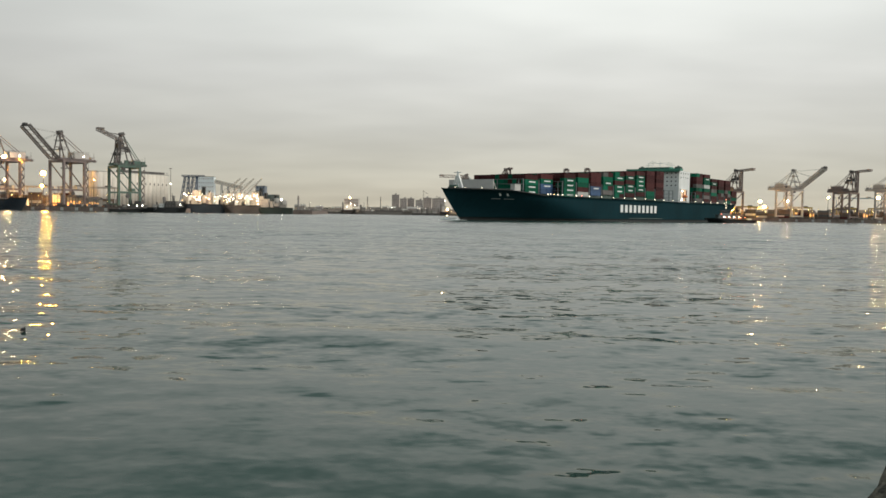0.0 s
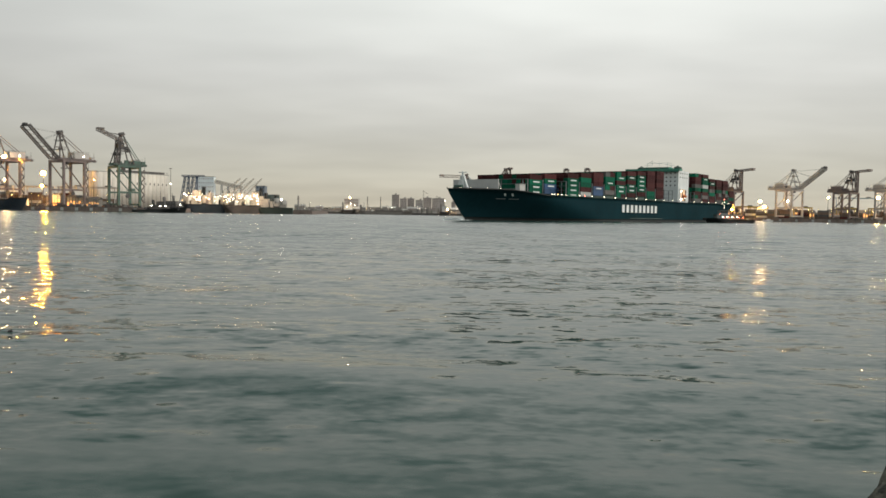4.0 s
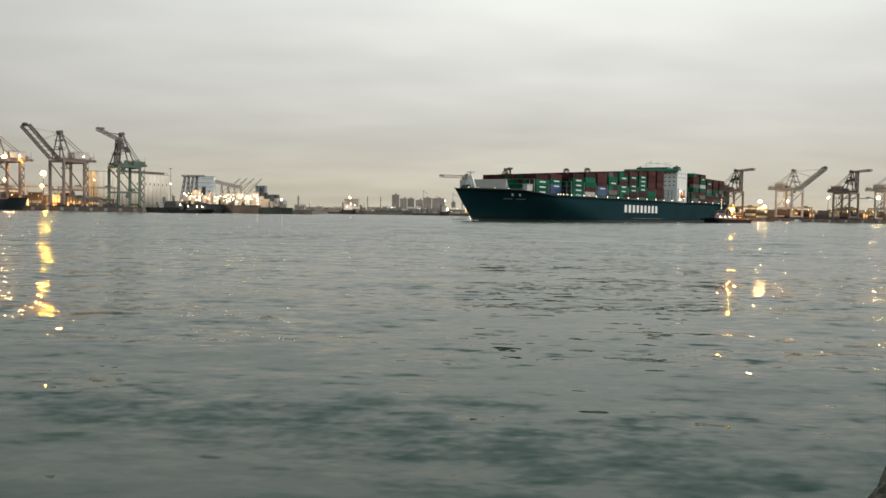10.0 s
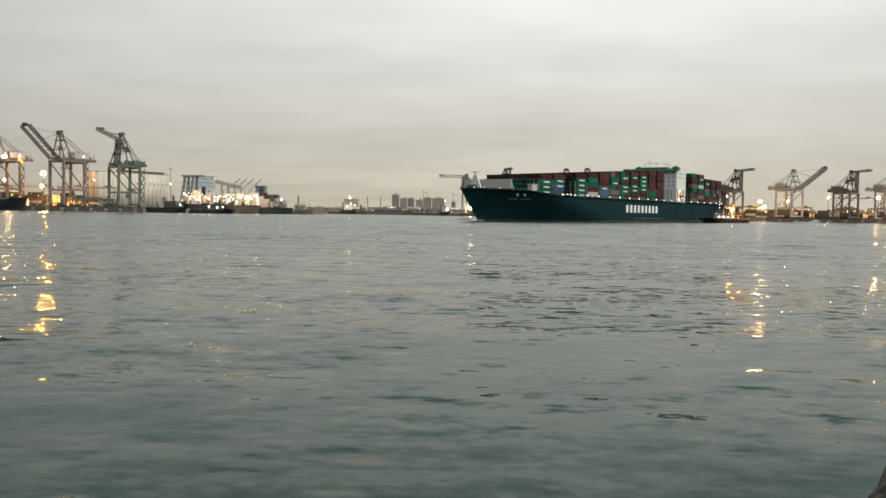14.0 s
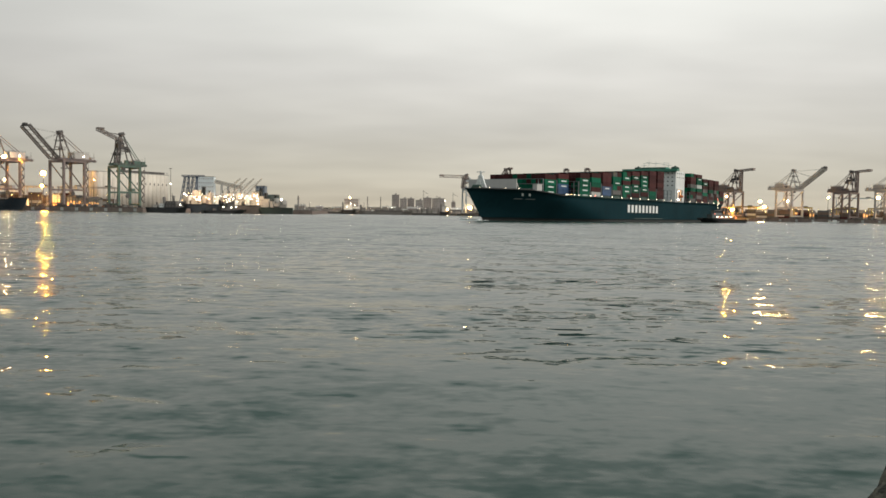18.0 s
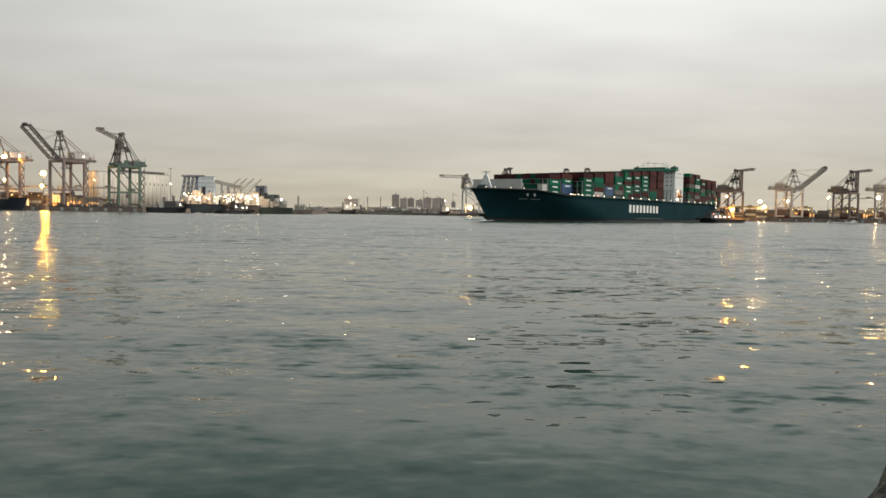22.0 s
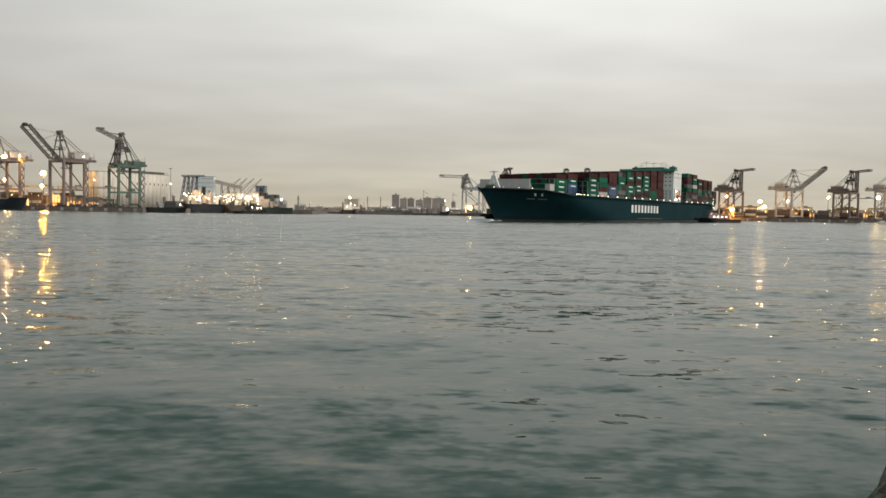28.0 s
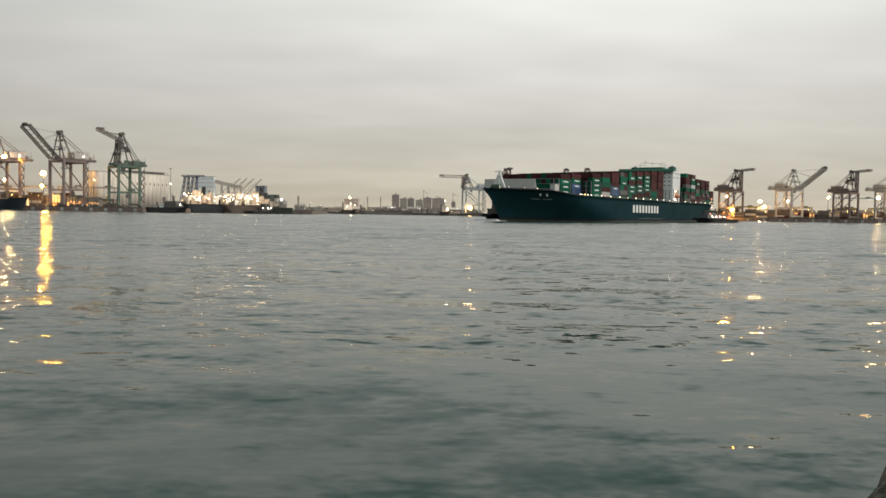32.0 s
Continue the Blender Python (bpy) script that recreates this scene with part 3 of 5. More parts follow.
    for s in (5.5, 9.5, 17, 24):
        part("bow_lamp", Geo().ball((-s, HB * (1 - (1 - s / 62) ** 2.25) - 0.25, deck_z(s) + 0.55), 0.13, 6, 4), G_DECK, ship)
    rl = Geo()
    for side in (1, -1):
        for z in (0.5, 1.0):
            rl.beam((-60, side * (HB - 0.15), deck_z(60) + z), (-348, side * (HB - 0.15), deck_z(348) + z), 0.08)
        for k in range(97):
            s = 60 + k * 3
            rl.box((-s, side * (HB - 0.15), deck_z(s) + 0.5), (0.1, 0.1, 1.0))
    part("deck_rail", rl, M_LASH, ship)
    # accommodation block and bridge
    blk = part("accommodation", Geo().box((-252.5, 0, 23.6), (20, 34.6, 21.4)), M_WHITE, ship, "white accommodation block")
    for k in range(7):
        z = 16.2 + k * 2.75
        for j in range(11):
            y = -15 + j * 3
            if k > 2:
                part("window", Geo().box((-242.45, y, z), (0.16, 0.9, 0.8)), M_GLASS, blk)
        for j in range(4):
            if k > 4:
                part("window", Geo().box((-246 - j * 4.2, 17.33, z), (0.9, 0.16, 0.8)), M_GLASS, blk)
    # back panel glows by itself in place of lamplight falling on it
    part("recess_glow", Geo().box((-250.5, 17.35, 18.0), (9.5, 0.2, 7.6)), G_RECESS, blk, "glowing panel for the lamplit recess behind the lifeboat")
    for x, z, rr in ((-246.4, 15.0, 0.55), (-247.2, 20.6, 0.35), (-253.8, 16.0, 0.3)):
        part("recess_lamp", Geo().ball((x, 18.1, z), rr, 6, 4), G_WHITE, blk)
    for x in (-248.6, -254.2):
        part("davit", Geo().beam((x, 17.8, 14.4), (x, 18.4, 21.2), 0.5), M_STEEL, blk)
    part("recess_frame", Geo().box((-244.8, 17.7, 18.0), (1.2, 0.7, 8.4)).box((-250.5, 17.7, 22.1), (11, 0.7, 0.6)).box((-256, 17.7, 18), (1.0, 0.7, 8.4)).box((-250.5, 17.9, 16.0), (10, 0.9, 0.35)), M_WHITE, blk)
    part("lifeboat", Geo().ball((-251.5, 17.9, 17.2), 2.3, 10, 6, 0.5), M_ORANGE, ship, "orange enclosed lifeboat", True)
    part("deck_below_bridge", Geo().box((-252, 0, 34.5), (15, 30, 0.5)), M_WHITE, ship)
    wing = part("bridge_wing", Geo().box((-241.5, 0, 34.9), (5.0, 38.5, 1.5)).box((-240.2, 0, 33.9), (1.6, 36.5, 0.6)), M_WING, ship, "green bridge wing across the full beam")
    house = part("wheelhouse", Geo().box((-245, 0, 36.2), (7, 22, 1.2)), M_WING, ship, "green wheelhouse")
    for j in range(13):
        part("window", Geo().box((-241.45, -9.6 + j * 1.6, 36.2), (0.16, 1.2, 0.6)), M_GLASS, house)
    for y in (-8.5, 17.0):
        part("wing_dome", Geo().ball((-241.5, y, 36.1), 2.7, 10, 6, 0.40).tube((-241.5, y, 36.8), (-241.5, y, 37.6), 0.9, 0.5), M_DECK, ship, "dark domed cover", True)
    mast = Geo()
    for x, y, z in ((-244, -2, 42.0), (-244, 3, 41.0), (-246, 8, 40.5), (-246, -6, 40.0), (-243, 12, 39.5)):
        mast.tube((x, y, 36.5), (x, y, z), 0.22, 0.12, 6)
        mast.beam((x, y - 2.2, z - 1.6), (x, y + 2.2, z - 1.6), 0.2)
    mast.beam((-244, -6, 39.6), (-244, 12, 39.6), 0.2)
    part("radar_mast", mast, M_WHITE, ship, "white radar and aerial masts")
    part("funnel", Geo().box((-262.5, -4, 33.5), (5, 8, 5.5)).box((-262.5, -4, 36.6), (4.4, 7.2, 0.8)), M_WING, ship, "green funnel")
    return ship


SHIP = build_ship()


# ---------------------------------------------------------------- tugs and small craft (x forward, origin amidships on the waterline)
def build_tug(name, label, lit=True, paint=M_WHITE):
    tug = thing(name, label, "tug")
    g = loft_hull(37, 5.6, lambda s: 3.3 if s < 9 else 3.3 - 1.1 * min(1, (s - 9) / 10), 2.0, 12, 7, 0.8, 26)
    g.v = [(x + 18.5, y, z) for x, y, z in g.v]
    part("hull", g, M_TUG, tug, "black tug hull", True)
    fn = Geo()
    for side in (1, -1):
        fn.beam((10, side * 5.7, 2.2), (-18, side * 5.4, 1.7), 0.5, 0.7)
    fn.tube((18.0, -2.6, 2.6), (18.0, 2.6, 2.6), 0.8, 0.8, 8)
    part("fender", fn, M_RUBBER, tug)
    house = part("deckhouse", Geo().box((3, 0, 4.2), (14, 7.6, 3.0)).box((3, 0, 5.8), (15, 8.4, 0.25)), paint, tug)
    for k in range(5):
        part("porthole", Geo().box((-2 + k * 2.4, 3.84, 4.5), (0.8, 0.12, 0.7)), M_GLASS, house)
    wh = part("wheelhouse", Geo().box((4.5, 0, 7.4), (6, 5.6, 3.0), 0, 0.88).box((4.5, 0, 9.0), (6.4, 6, 0.25)), paint, tug)
    for k in range(4):
        part("window", Geo().box((2.4 + k * 1.4, 2.72, 7.8), (1.0, 0.12, 1.2)), M_GLASS, wh)
    part("mast", Geo().tube((3.6, 0, 9.1), (3.6, 0, 17.5), 0.2, 0.12, 6).beam((3.6, -1.8, 13), (3.6, 1.8, 13), 0.16).beam((3.6, -1.2, 15.4), (3.6, 1.2, 15.4), 0.14), M_STEEL, tug)
    for y in (-2, 2):
        part("exhaust", Geo().tube((-2.2, y, 5.9), (-2.6, y, 10.4), 0.6, 0.5, 8), M_TUG, tug)
    part("towing_winch", Geo().tube((-9, -1.6, 3.4), (-9, 1.6, 3.4), 0.9, 0.9, 10).box((-9, 0, 2.8), (2.4, 4.2, 0.8)), M_STEEL, tug)
    if lit:
        for z in (10.6, 12.4, 14.4, 16.6):
            part("mast_lamp", Geo().ball((3.6, 0.3, z), 0.26, 6, 4), G_DECK, tug)
        for x, z in ((10.2, 5.3), (7.0, 5.3), (2.5, 5.3), (-1.0, 5.4), (-3.6, 5.2)):
            part("deck_lamp", Geo().ball((x, 4.2, z), 0.27, 6, 4), G_DECK, tug)
    return tug


TUG_STERN = build_tug("tug", "black harbour tug with dull grey deckhouse and deck lights", False, M_LASH)
TUG_STERN.scale = (0.9, 0.9, 0.9)
for x in (6.2, 2.6, -1.2, -5.0):
    part("deck_lamp", Geo().ball((x, 4.5, 4.3), 0.30, 6, 4), G_WHITE, TUG_STERN)
    # glowing red ball added by each white lamp for its reddish rim
    part("red_rim_glow", Geo().ball((x - 1.0, 4.6, 3.9), 0.30, 6, 4), G_RED, TUG_STERN)
for z in (11.0, 13.0, 15.2, 17.2):
    part("mast_lamp", Geo().ball((3.6, 0.4, z), 0.28, 6, 4), G_RED if z > 17 else G_DECK, TUG_STERN)
for x, z in ((-9.5, 3.9), (8.4, 6.4)):
    part("deck_lamp", Geo().ball((x, 4.4, z), 0.26, 6, 4), G_RED, TUG_STERN)
TUG_BOW = build_tug("tug", "dark harbour tug lying at the ship's bow", False, M_SHEDDK)
TUG_WEST = build_tug("tug", "dark harbour tug with two white lamps crossing the basin", False, M_SHEDDK)
for x, z in ((9.0, 5.4), (-2.5, 5.6), (4.5, 5.2)):
    part("deck_lamp", Geo().ball((x, -4.2, z), 0.45, 6, 4), G_WHITE, TUG_WEST)


def build_launch():
    boat = thing("launch", "small white launch running along the quay", "boat")
    g = loft_hull(12, 1.7, lambda s: 1.6 - 0.05 * s, 1.2, 5, 3.5, 0.9, 14)
    g.v = [(x + 6, y, z) for x, y, z in g.v]
    part("hull", g, M_WHITE, boat, "", True)
    part("cabin", Geo().box((0.4, 0, 2.0), (4.2, 2.4, 1.7), 0, 0.85), M_WHITE, boat)
    part("windscreen", Geo().box((2.45, 0, 2.3), (0.2, 2.0, 0.7)), M_GLASS, boat)
    wake = Geo()
    for k in range(9):
        wake.ball((-7.5 - k * 1.8, (-1) ** k * 0.5, 0.0), 1.2 + 0.1 * k, 7, 4, 0.22)
    part("wake", wake, M_FOAM, boat, "white foam thrown up by the stern")
    return boat


LAUNCH = build_launch()


# a scrap adrift close to the viewer
FLOAT = thing("floating_can", "small black plastic can adrift on the water", "can")
part("body", Geo().box((0, 0, 0.0), (0.115, 0.09, 0.07), 0, 0.86).box((0, 0, 0.040), (0.09, 0.07, 0.010), 0, 0.7), M_RUBBER, FLOAT)
part("neck", Geo().tube((0.028, 0, 0.044), (0.034, 0, 0.060), 0.016, 0.014, 8), M_RUBBER, FLOAT)


# ---------------------------------------------------------------- moored ships
def build_freighter(label, m, length, hb, deck, hull_mat, house_at, house_len, house_h, house_mat, derricks=(), lamps=(), jib=18.0, blocks=()):
    rng_f = random.Random(int(length * 10 + deck))
    ship = thing("cargo_ship", label, "ship", m)
    part("hull", loft_hull(length, hb, lambda s: deck * (1.18 if s < length * 0.12 else 1.0), deck * 0.5, length * 0.2, length * 0.12, 0.7, 30), hull_mat, ship, "", True)
    part("hatch_covers", Geo().box((-length * 0.45, 0, deck + 0.7), (length * 0.5, hb * 1.3, 1.4)), M_SHEDDK, ship)
    z = deck
    wide = 1.8
    k = 0
    while z < deck + house_h - 0.1:
        lvl = part("deckhouse", Geo().box((-house_at, 0, z + 1.3), (house_len, hb * wide, 2.6)).box((-house_at, 0, z + 2.65), (house_len + 1, hb * wide + 0.8, 0.18)), house_mat, ship)
        for j in range(int(hb * wide / 3)):
            part("window", Geo().box((-house_at + house_len / 2 + 0.03, -hb * wide / 2 + 1.5 + j * 3, z + 1.5), (0.12, 0.9, 0.8)), M_DULLPANE, lvl)
        for side in (1, -1):
            for j in range(int(house_len / 2.6)):
                part("window", Geo().box((-house_at - house_len / 2 + 1.3 + j * 2.6, side * (hb * wide / 2 + 0.03), z + 1.5), (0.9, 0.12, 0.8)), rng_f.choice((M_DULLPANE, M_DULLPANE, G_SHIP if len(lamps) > 10 else M_DULLPANE)), lvl)
        z += 2.8
        k += 1
        wide = max(1.2, wide - 0.12)
        house_len *= 0.93
    part("funnel", Geo().tube((-house_at - house_len * 0.8, 0, deck), (-house_at - house_len * 0.9, 0, z + 3.5), min(2.4, hb * 0.3), min(2.0, hb * 0.26), 12), M_TUG if hb > 6 else M_FARHULL, ship, "ship's funnel")
    part("mast", Geo().tube((-house_at, 0, z), (-house_at, 0, z + 7), 0.3, 0.15, 6).beam((-house_at, -3, z + 4), (-house_at, 3, z + 4), 0.25), M_STEEL, ship)
    for s, lean in derricks:
        post = part("derrick", Geo().tube((-s, 0, deck), (-s, 0, deck + 12), 1.1, 0.8, 8).box((-s, 0, deck + 10), (2.2, 2.4, 2.2)), house_mat, ship, "deck crane with raised jib")
        part("jib", Geo().truss((-s - 1.2, 0, deck + 10.5), (-s - jib * math.cos(radians(lean)), 0, deck + 10.5 + jib * math.sin(radians(lean))), 0.9, 0.8, 8, 0.2, 0.12), M_CREAM, post)
        part("topping_wire", Geo().tube((-s, 0, deck + 14), (-s - jib * 0.95 * math.cos(radians(lean)), 0, deck + 10.8 + jib * 0.95 * math.sin(radians(lean))), 0.12, 0.12, 5).tube((-s, 0, deck + 12), (-s, 0, deck + 14.2), 0.5, 0.3, 6), M_STEEL, post)
    # a string of small rail and doorway lamps on a lit ship
    if len(lamps) > 10:
        lamps = tuple((s, y, zz, r * 0.62, gm) for s, y, zz, r, gm in lamps)
        for k in range(64):
            lamps += ((rng_f.uniform(1, length - 2), rng_f.choice((1, -1)) * hb * rng_f.uniform(0.4, 0.95), deck + rng_f.uniform(1.0, 11.0), rng_f.uniform(0.14, 0.28) + 0.3 * rng_f.random() ** 4, rng_f.choice((G_SHIP, G_SHIP, G_WHITE, G_AMBER))),)
        for k in range(30):
            s0 = rng_f.uniform(2, length - 4)
            part("deck_gear", Geo().tube((-s0, rng_f.uniform(-3, 3), deck), (-s0, rng_f.uniform(-3, 3), deck + rng_f.uniform(5, 11)), 0.22, 0.12, 6).box((-s0 - 1, 0, deck + 1.6), (rng_f.uniform(0.8, 3), hb * rng_f.uniform(0.6, 1.9), rng_f.uniform(1.5, 6.5))), rng_f.choice((M_WHITE, house_mat, M_STEEL, M_SHED, M_CRANE_RED, M_HULLBR, M_SHEDDK, M_HULLDK)), ship)
    for s, y, zz, r, gm in lamps:
        fl = part("floodlight", Geo().ball((-s, y, zz), r, 8, 5), gm, ship)
        part("lamp_post", Geo().tube((-s, y, deck), (-s, y, zz - r), 0.14, 0.12, 5), M_STEEL, fl)
    for s, ln, hh in blocks:
        wd = hb * rng_f.uniform(1.2, 1.7)
        blk = part("deckhouse", Geo().box((-s, 0, deck + hh / 2), (ln, wd, hh)).box((-s, 0, deck + hh + 0.1), (ln + 0.8, wd + 0.8, 0.2)), rng_f.choice((house_mat, house_mat, M_WHITE, M_CRANE_GREY, M_SHED)), ship)
        for k in range(int(hh / 2.6)):
            for j in range(int(ln / 2)):
                part("window", Geo().box((-s - ln / 2 + 1 + j * 2, -wd / 2 - 0.03, deck + 1.5 + k * 2.6), (0.8, 0.12, 0.8)), M_DULLPANE, blk)
        part("vent", Geo().tube((-s + ln * 0.3, 0, deck + hh), (-s + ln * 0.3, 0, deck + hh + 2.2), 0.5, 0.6, 8), M_STEEL, blk)
    return ship


# ---------------------------------------------------------------- quay cranes (x seaward, y along the quay, origin on the rails)
def build_crane(label, m, paint, gauge, width, high, boom_len, boom_up, apex, back, folded=False, neck=16.0, neck_up=8.0, house=M_CRANE_GREY, group="quay cranes", hinge_x=None, apex_x=None, boom_half=3.4, top=None, shed=(12, 7.5, 4.8)):
    crane = thing("quay_crane", label, "crane", m, group)
    top = top or paint
    hg, hw = gauge / 2, width / 2
    hinge_x = hg + 3 if hinge_x is None else hinge_x
    ax = hg - 3 if apex_x is None else apex_x
    for x in (-hg, hg):
        for y in (-hw, hw):
            leg = part("leg", Geo().box((x, y, high / 2 + 0.6), (2.0, 1.7, high - 1.2)), paint, crane)
            bog = Geo()
            for k in (-2.2, -0.7, 0.7, 2.2):
                bog.tube((x - 0.35, y + k, 0.45), (x + 0.35, y + k, 0.45), 0.45, 0.45, 8)
            bog.box((x, y, 1.1), (1.2, 6.0, 0.7))
            part("bogie", bog, M_STEEL, leg)
        part("sill_beam", Geo().box((x, 0, 2.4), (1.5, width, 1.5)), paint, crane)
        part("cross_beam", Geo().box((x, 0, high - 1.0), (1.6, width, 1.9)), paint, crane)
    low = high * 0.36
    for y in (-hw, hw):
        part("portal_beam", Geo().box((0, y, low), (gauge, 1.1, 1.5)), paint, crane)
        part("diagonal", Geo().tube((hg, y, high - 1.5), (-hg, y, low + 0.6), 0.55, 0.55, 8), paint, crane)
        part("head_beam", Geo().box((0, y, high - 0.4), (gauge + 1.6, 1.2, 1.5)), paint, crane)
    gw = 3.4
    for y in (-gw, gw):
        part("girder", Geo().box(((hg + 3 - back) / 2, y, high + 1.4), (hg + 3 + back, 1.1, 2.2)), paint, crane)
    walk_way = Geo()
    walk_way.box(((hg + 3 - back) / 2, gw + 1.5, high + 1.0), (hg + 3 + back, 1.2, 0.15))
    for z in (1.6, 2.1):
        walk_way.beam((-back, gw + 2.1, high + z), (hg + 3, gw + 2.1, high + z), 0.12)
    for k in range(int((hg + 3 + back) / 3)):
        walk_way.box((-back + k * 3, gw + 2.1, high + 1.5), (0.12, 0.12, 1.2))
        walk_way.beam((-back + k * 3, -gw, high + 1.4), (-back + k * 3, gw, high + 1.4), 0.4)
    part("walkway", walk_way, M_STEEL, crane)
    part("machinery_house", Geo().box((-hg - 1, 0, high + 2.6 + shed[2] / 2), shed).box((-hg - 1, 0, high + 2.7 + shed[2]), (shed[0] + 0.6, shed[1] + 0.5, 0.3)), house, crane)
    part("cab", Geo().box((hg * 0.3, gw + 0.8, high - 2.4), (2.6, 2.2, 2.4)), M_STEEL, crane, "operator's cab under the girder")
    part("trolley", Geo().box((hg * 0.3, 0, high - 0.6), (5, 5, 0.9)).box((hg * 0.3, 0, high - 6.5), (6, 2.4, 0.7)).beam((hg * 0.3 - 2, 0, high - 1), (hg * 0.3 - 2, 0, high - 6.3), 0.12).beam((hg * 0.3 + 2, 0, high - 1), (hg * 0.3 + 2, 0, high - 6.3), 0.12), M_STEEL, crane)
    # apex frame and stays
    ap = high + apex
    fr = Geo()
    for y in (-1, 1):
        fr.beam((hg + 1, y * hw * 0.55, high + 2), (ax + 0.5, y * 1.8, ap), 1.0)
        fr.beam((ax - 9, y * hw * 0.55, high + 2), (ax - 0.5, y * 1.8, ap), 0.8)
        fr.beam((ax - 4.5, y * hw * 0.42, high + apex * 0.5), (ax + 2.0, y * hw * 0.36, high + apex * 0.5), 0.5)
    fr.box((ax, 0, ap), (2.6, 5.5, 1.2)).box((ax, 0, ap + 1.1), (5.5, 3.0, 0.9))
    fr.beam((ax + 2, -hw * 0.36, high + apex * 0.5), (ax + 2, hw * 0.36, high + apex * 0.5), 0.5)
    apex_frame = part("apex_frame", fr, top, crane)
    for y in (-1.6, 1.6):
        part("sheave", Geo().tube((ax - 0.9, y - 0.3, ap + 1.9), (ax - 0.9, y + 0.3, ap + 1.9), 1.1, 1.1, 12).tube((ax + 1.3, y - 0.3, ap + 1.7), (ax + 1.3, y + 0.3, ap + 1.7), 0.9, 0.9, 12), M_STEEL, apex_frame, "dark rope sheaves")
    lad = Geo()
    for y in (-0.35, 0.35):
        lad.beam((ax - 9.6, hw * 0.55 + y, high + 2), (ax - 1.2, 2.4 + y, ap), 0.16)
    for k in range(1, 14):
        p = Vector((ax - 9.6, hw * 0.55, high + 2)).lerp(Vector((ax - 1.2, 2.4, ap)), k / 14)
        lad.box(p, (0.7, 0.9, 0.12))
    part("ladder", lad, M_STEEL, apex_frame)
    for u in (0.34, 0.7):
        q = Vector((hg + 1, 0, high + 2)).lerp(Vector((ax, 0, ap)), u)
        rail = Geo().box((q.x - 1.5, 0, q.z), (6.0, hw * 1.1 * (1 - u) + 4.5, 0.25))
        for k in range(5):
            rail.box((q.x - 4.4 + k * 1.45, hw * 0.55 * (1 - u) + 2.2, q.z + 0.6), (0.14, 0.14, 1.2)).box((q.x - 4.4 + k * 1.45, -hw * 0.55 * (1 - u) - 2.2, q.z + 0.6), (0.14, 0.14, 1.2))
        rail.box((q.x - 1.5, hw * 0.55 * (1 - u) + 2.2, q.z + 1.2), (6.0, 0.14, 0.14)).box((q.x - 1.5, -hw * 0.55 * (1 - u) - 2.2, q.z + 1.2), (6.0, 0.14, 0.14))
        rail.box((q.x - 2.6, 0.4, q.z + 0.9), (2.0, 2.2, 1.6))
        part("service_platform", rail, M_STEEL, apex_frame)
    # hoist gear, switch boxes and guard rails along the girders
    for x, y, sx, sy, sz in ((-hg + 8.5, 1.6, 3.0, 2.4, 2.6), (-hg + 12.5, -1.8, 2.2, 2.0, 1.8), (-back + 2.2, 0, 3.4, 5.5, 2.0), (hg - 2.5, 2.0, 1.8, 1.8, 2.2)):
        part("switch_box", Geo().box((x, y, high + 2.6 + sz / 2), (sx, sy, sz)).box((x, y, high + 2.7 + sz), (sx * 1.1, sy * 1.1, 0.15)), house, crane)
    part("hoist_drum", Geo().tube((-hg + 5.8, -2.6, high + 3.8), (-hg + 5.8, 2.6, high + 3.8), 1.2, 1.2, 12), M_STEEL, crane)
    guard = Geo()
    for k in range(int((hg + back) / 2.4)):
        guard.box((-back + k * 2.4, -gw - 0.7, high + 3.1), (0.13, 0.13, 1.3))
    for z in (3.1, 3.7):
        guard.box(((hg - back) / 2, -gw - 0.7, high + z), (hg + back, 0.13, 0.13))
    for k in range(6):
        x = -hg - 1 + shed[0] * (k / 5 - 0.5)
        guard.box((x, shed[1] / 2, high + shed[2] + 3.4), (0.13, 0.13, 1.2)).box((x, -shed[1] / 2, high + shed[2] + 3.4), (0.13, 0.13, 1.2))
    for side in (-0.5, 0.5):
        guard.box((-hg - 1, shed[1] * side, high + shed[2] + 4.0), (shed[0], 0.13, 0.13))
    part("guard_rail", guard, M_STEEL, crane)
    part("tail_mast", Geo().tube((-back + 1, 2.6, high + 2.4), (-back + 1, 2.6, high + 9), 0.22, 0.14, 6).tube((-back + 1, -2.6, high + 2.4), (-back + 1, -2.6, high + 7), 0.2, 0.14, 6), paint, crane)
    part("cable_reel", Geo().tube((hg * 0.2, hw + 0.7, low - 3.2), (hg * 0.2, hw + 1.3, low - 3.2), 2.0, 2.0, 16).box((hg * 0.2, hw + 0.6, low - 1.6), (0.8, 0.8, 3.0)), M_STEEL, crane, "power cable reel under the portal beam")
    part("portal_cabin", Geo().box((-hg * 0.35, hw - 0.4, low + 2.2), (3.4, 2.4, 2.6)), house, crane)
    for y in (-2.2, 2.2):
        part("backstay", Geo().tube((ax - 0.4, y, ap), (-back + 4, y, high + 2.4), 0.32, 0.32, 6), paint, crane)
    hinge = Vector((hinge_x, 0, high + 1.6))
    a = radians(boom_up)
    tip = hinge + Vector((math.cos(a), 0, math.sin(a))) * boom_len
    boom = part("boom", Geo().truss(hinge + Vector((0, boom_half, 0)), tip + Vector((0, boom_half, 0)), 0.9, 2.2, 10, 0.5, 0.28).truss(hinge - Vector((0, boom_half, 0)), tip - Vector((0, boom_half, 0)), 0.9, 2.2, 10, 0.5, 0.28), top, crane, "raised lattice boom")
    for k in range(1, 9):
        p = hinge.lerp(tip, k / 8)
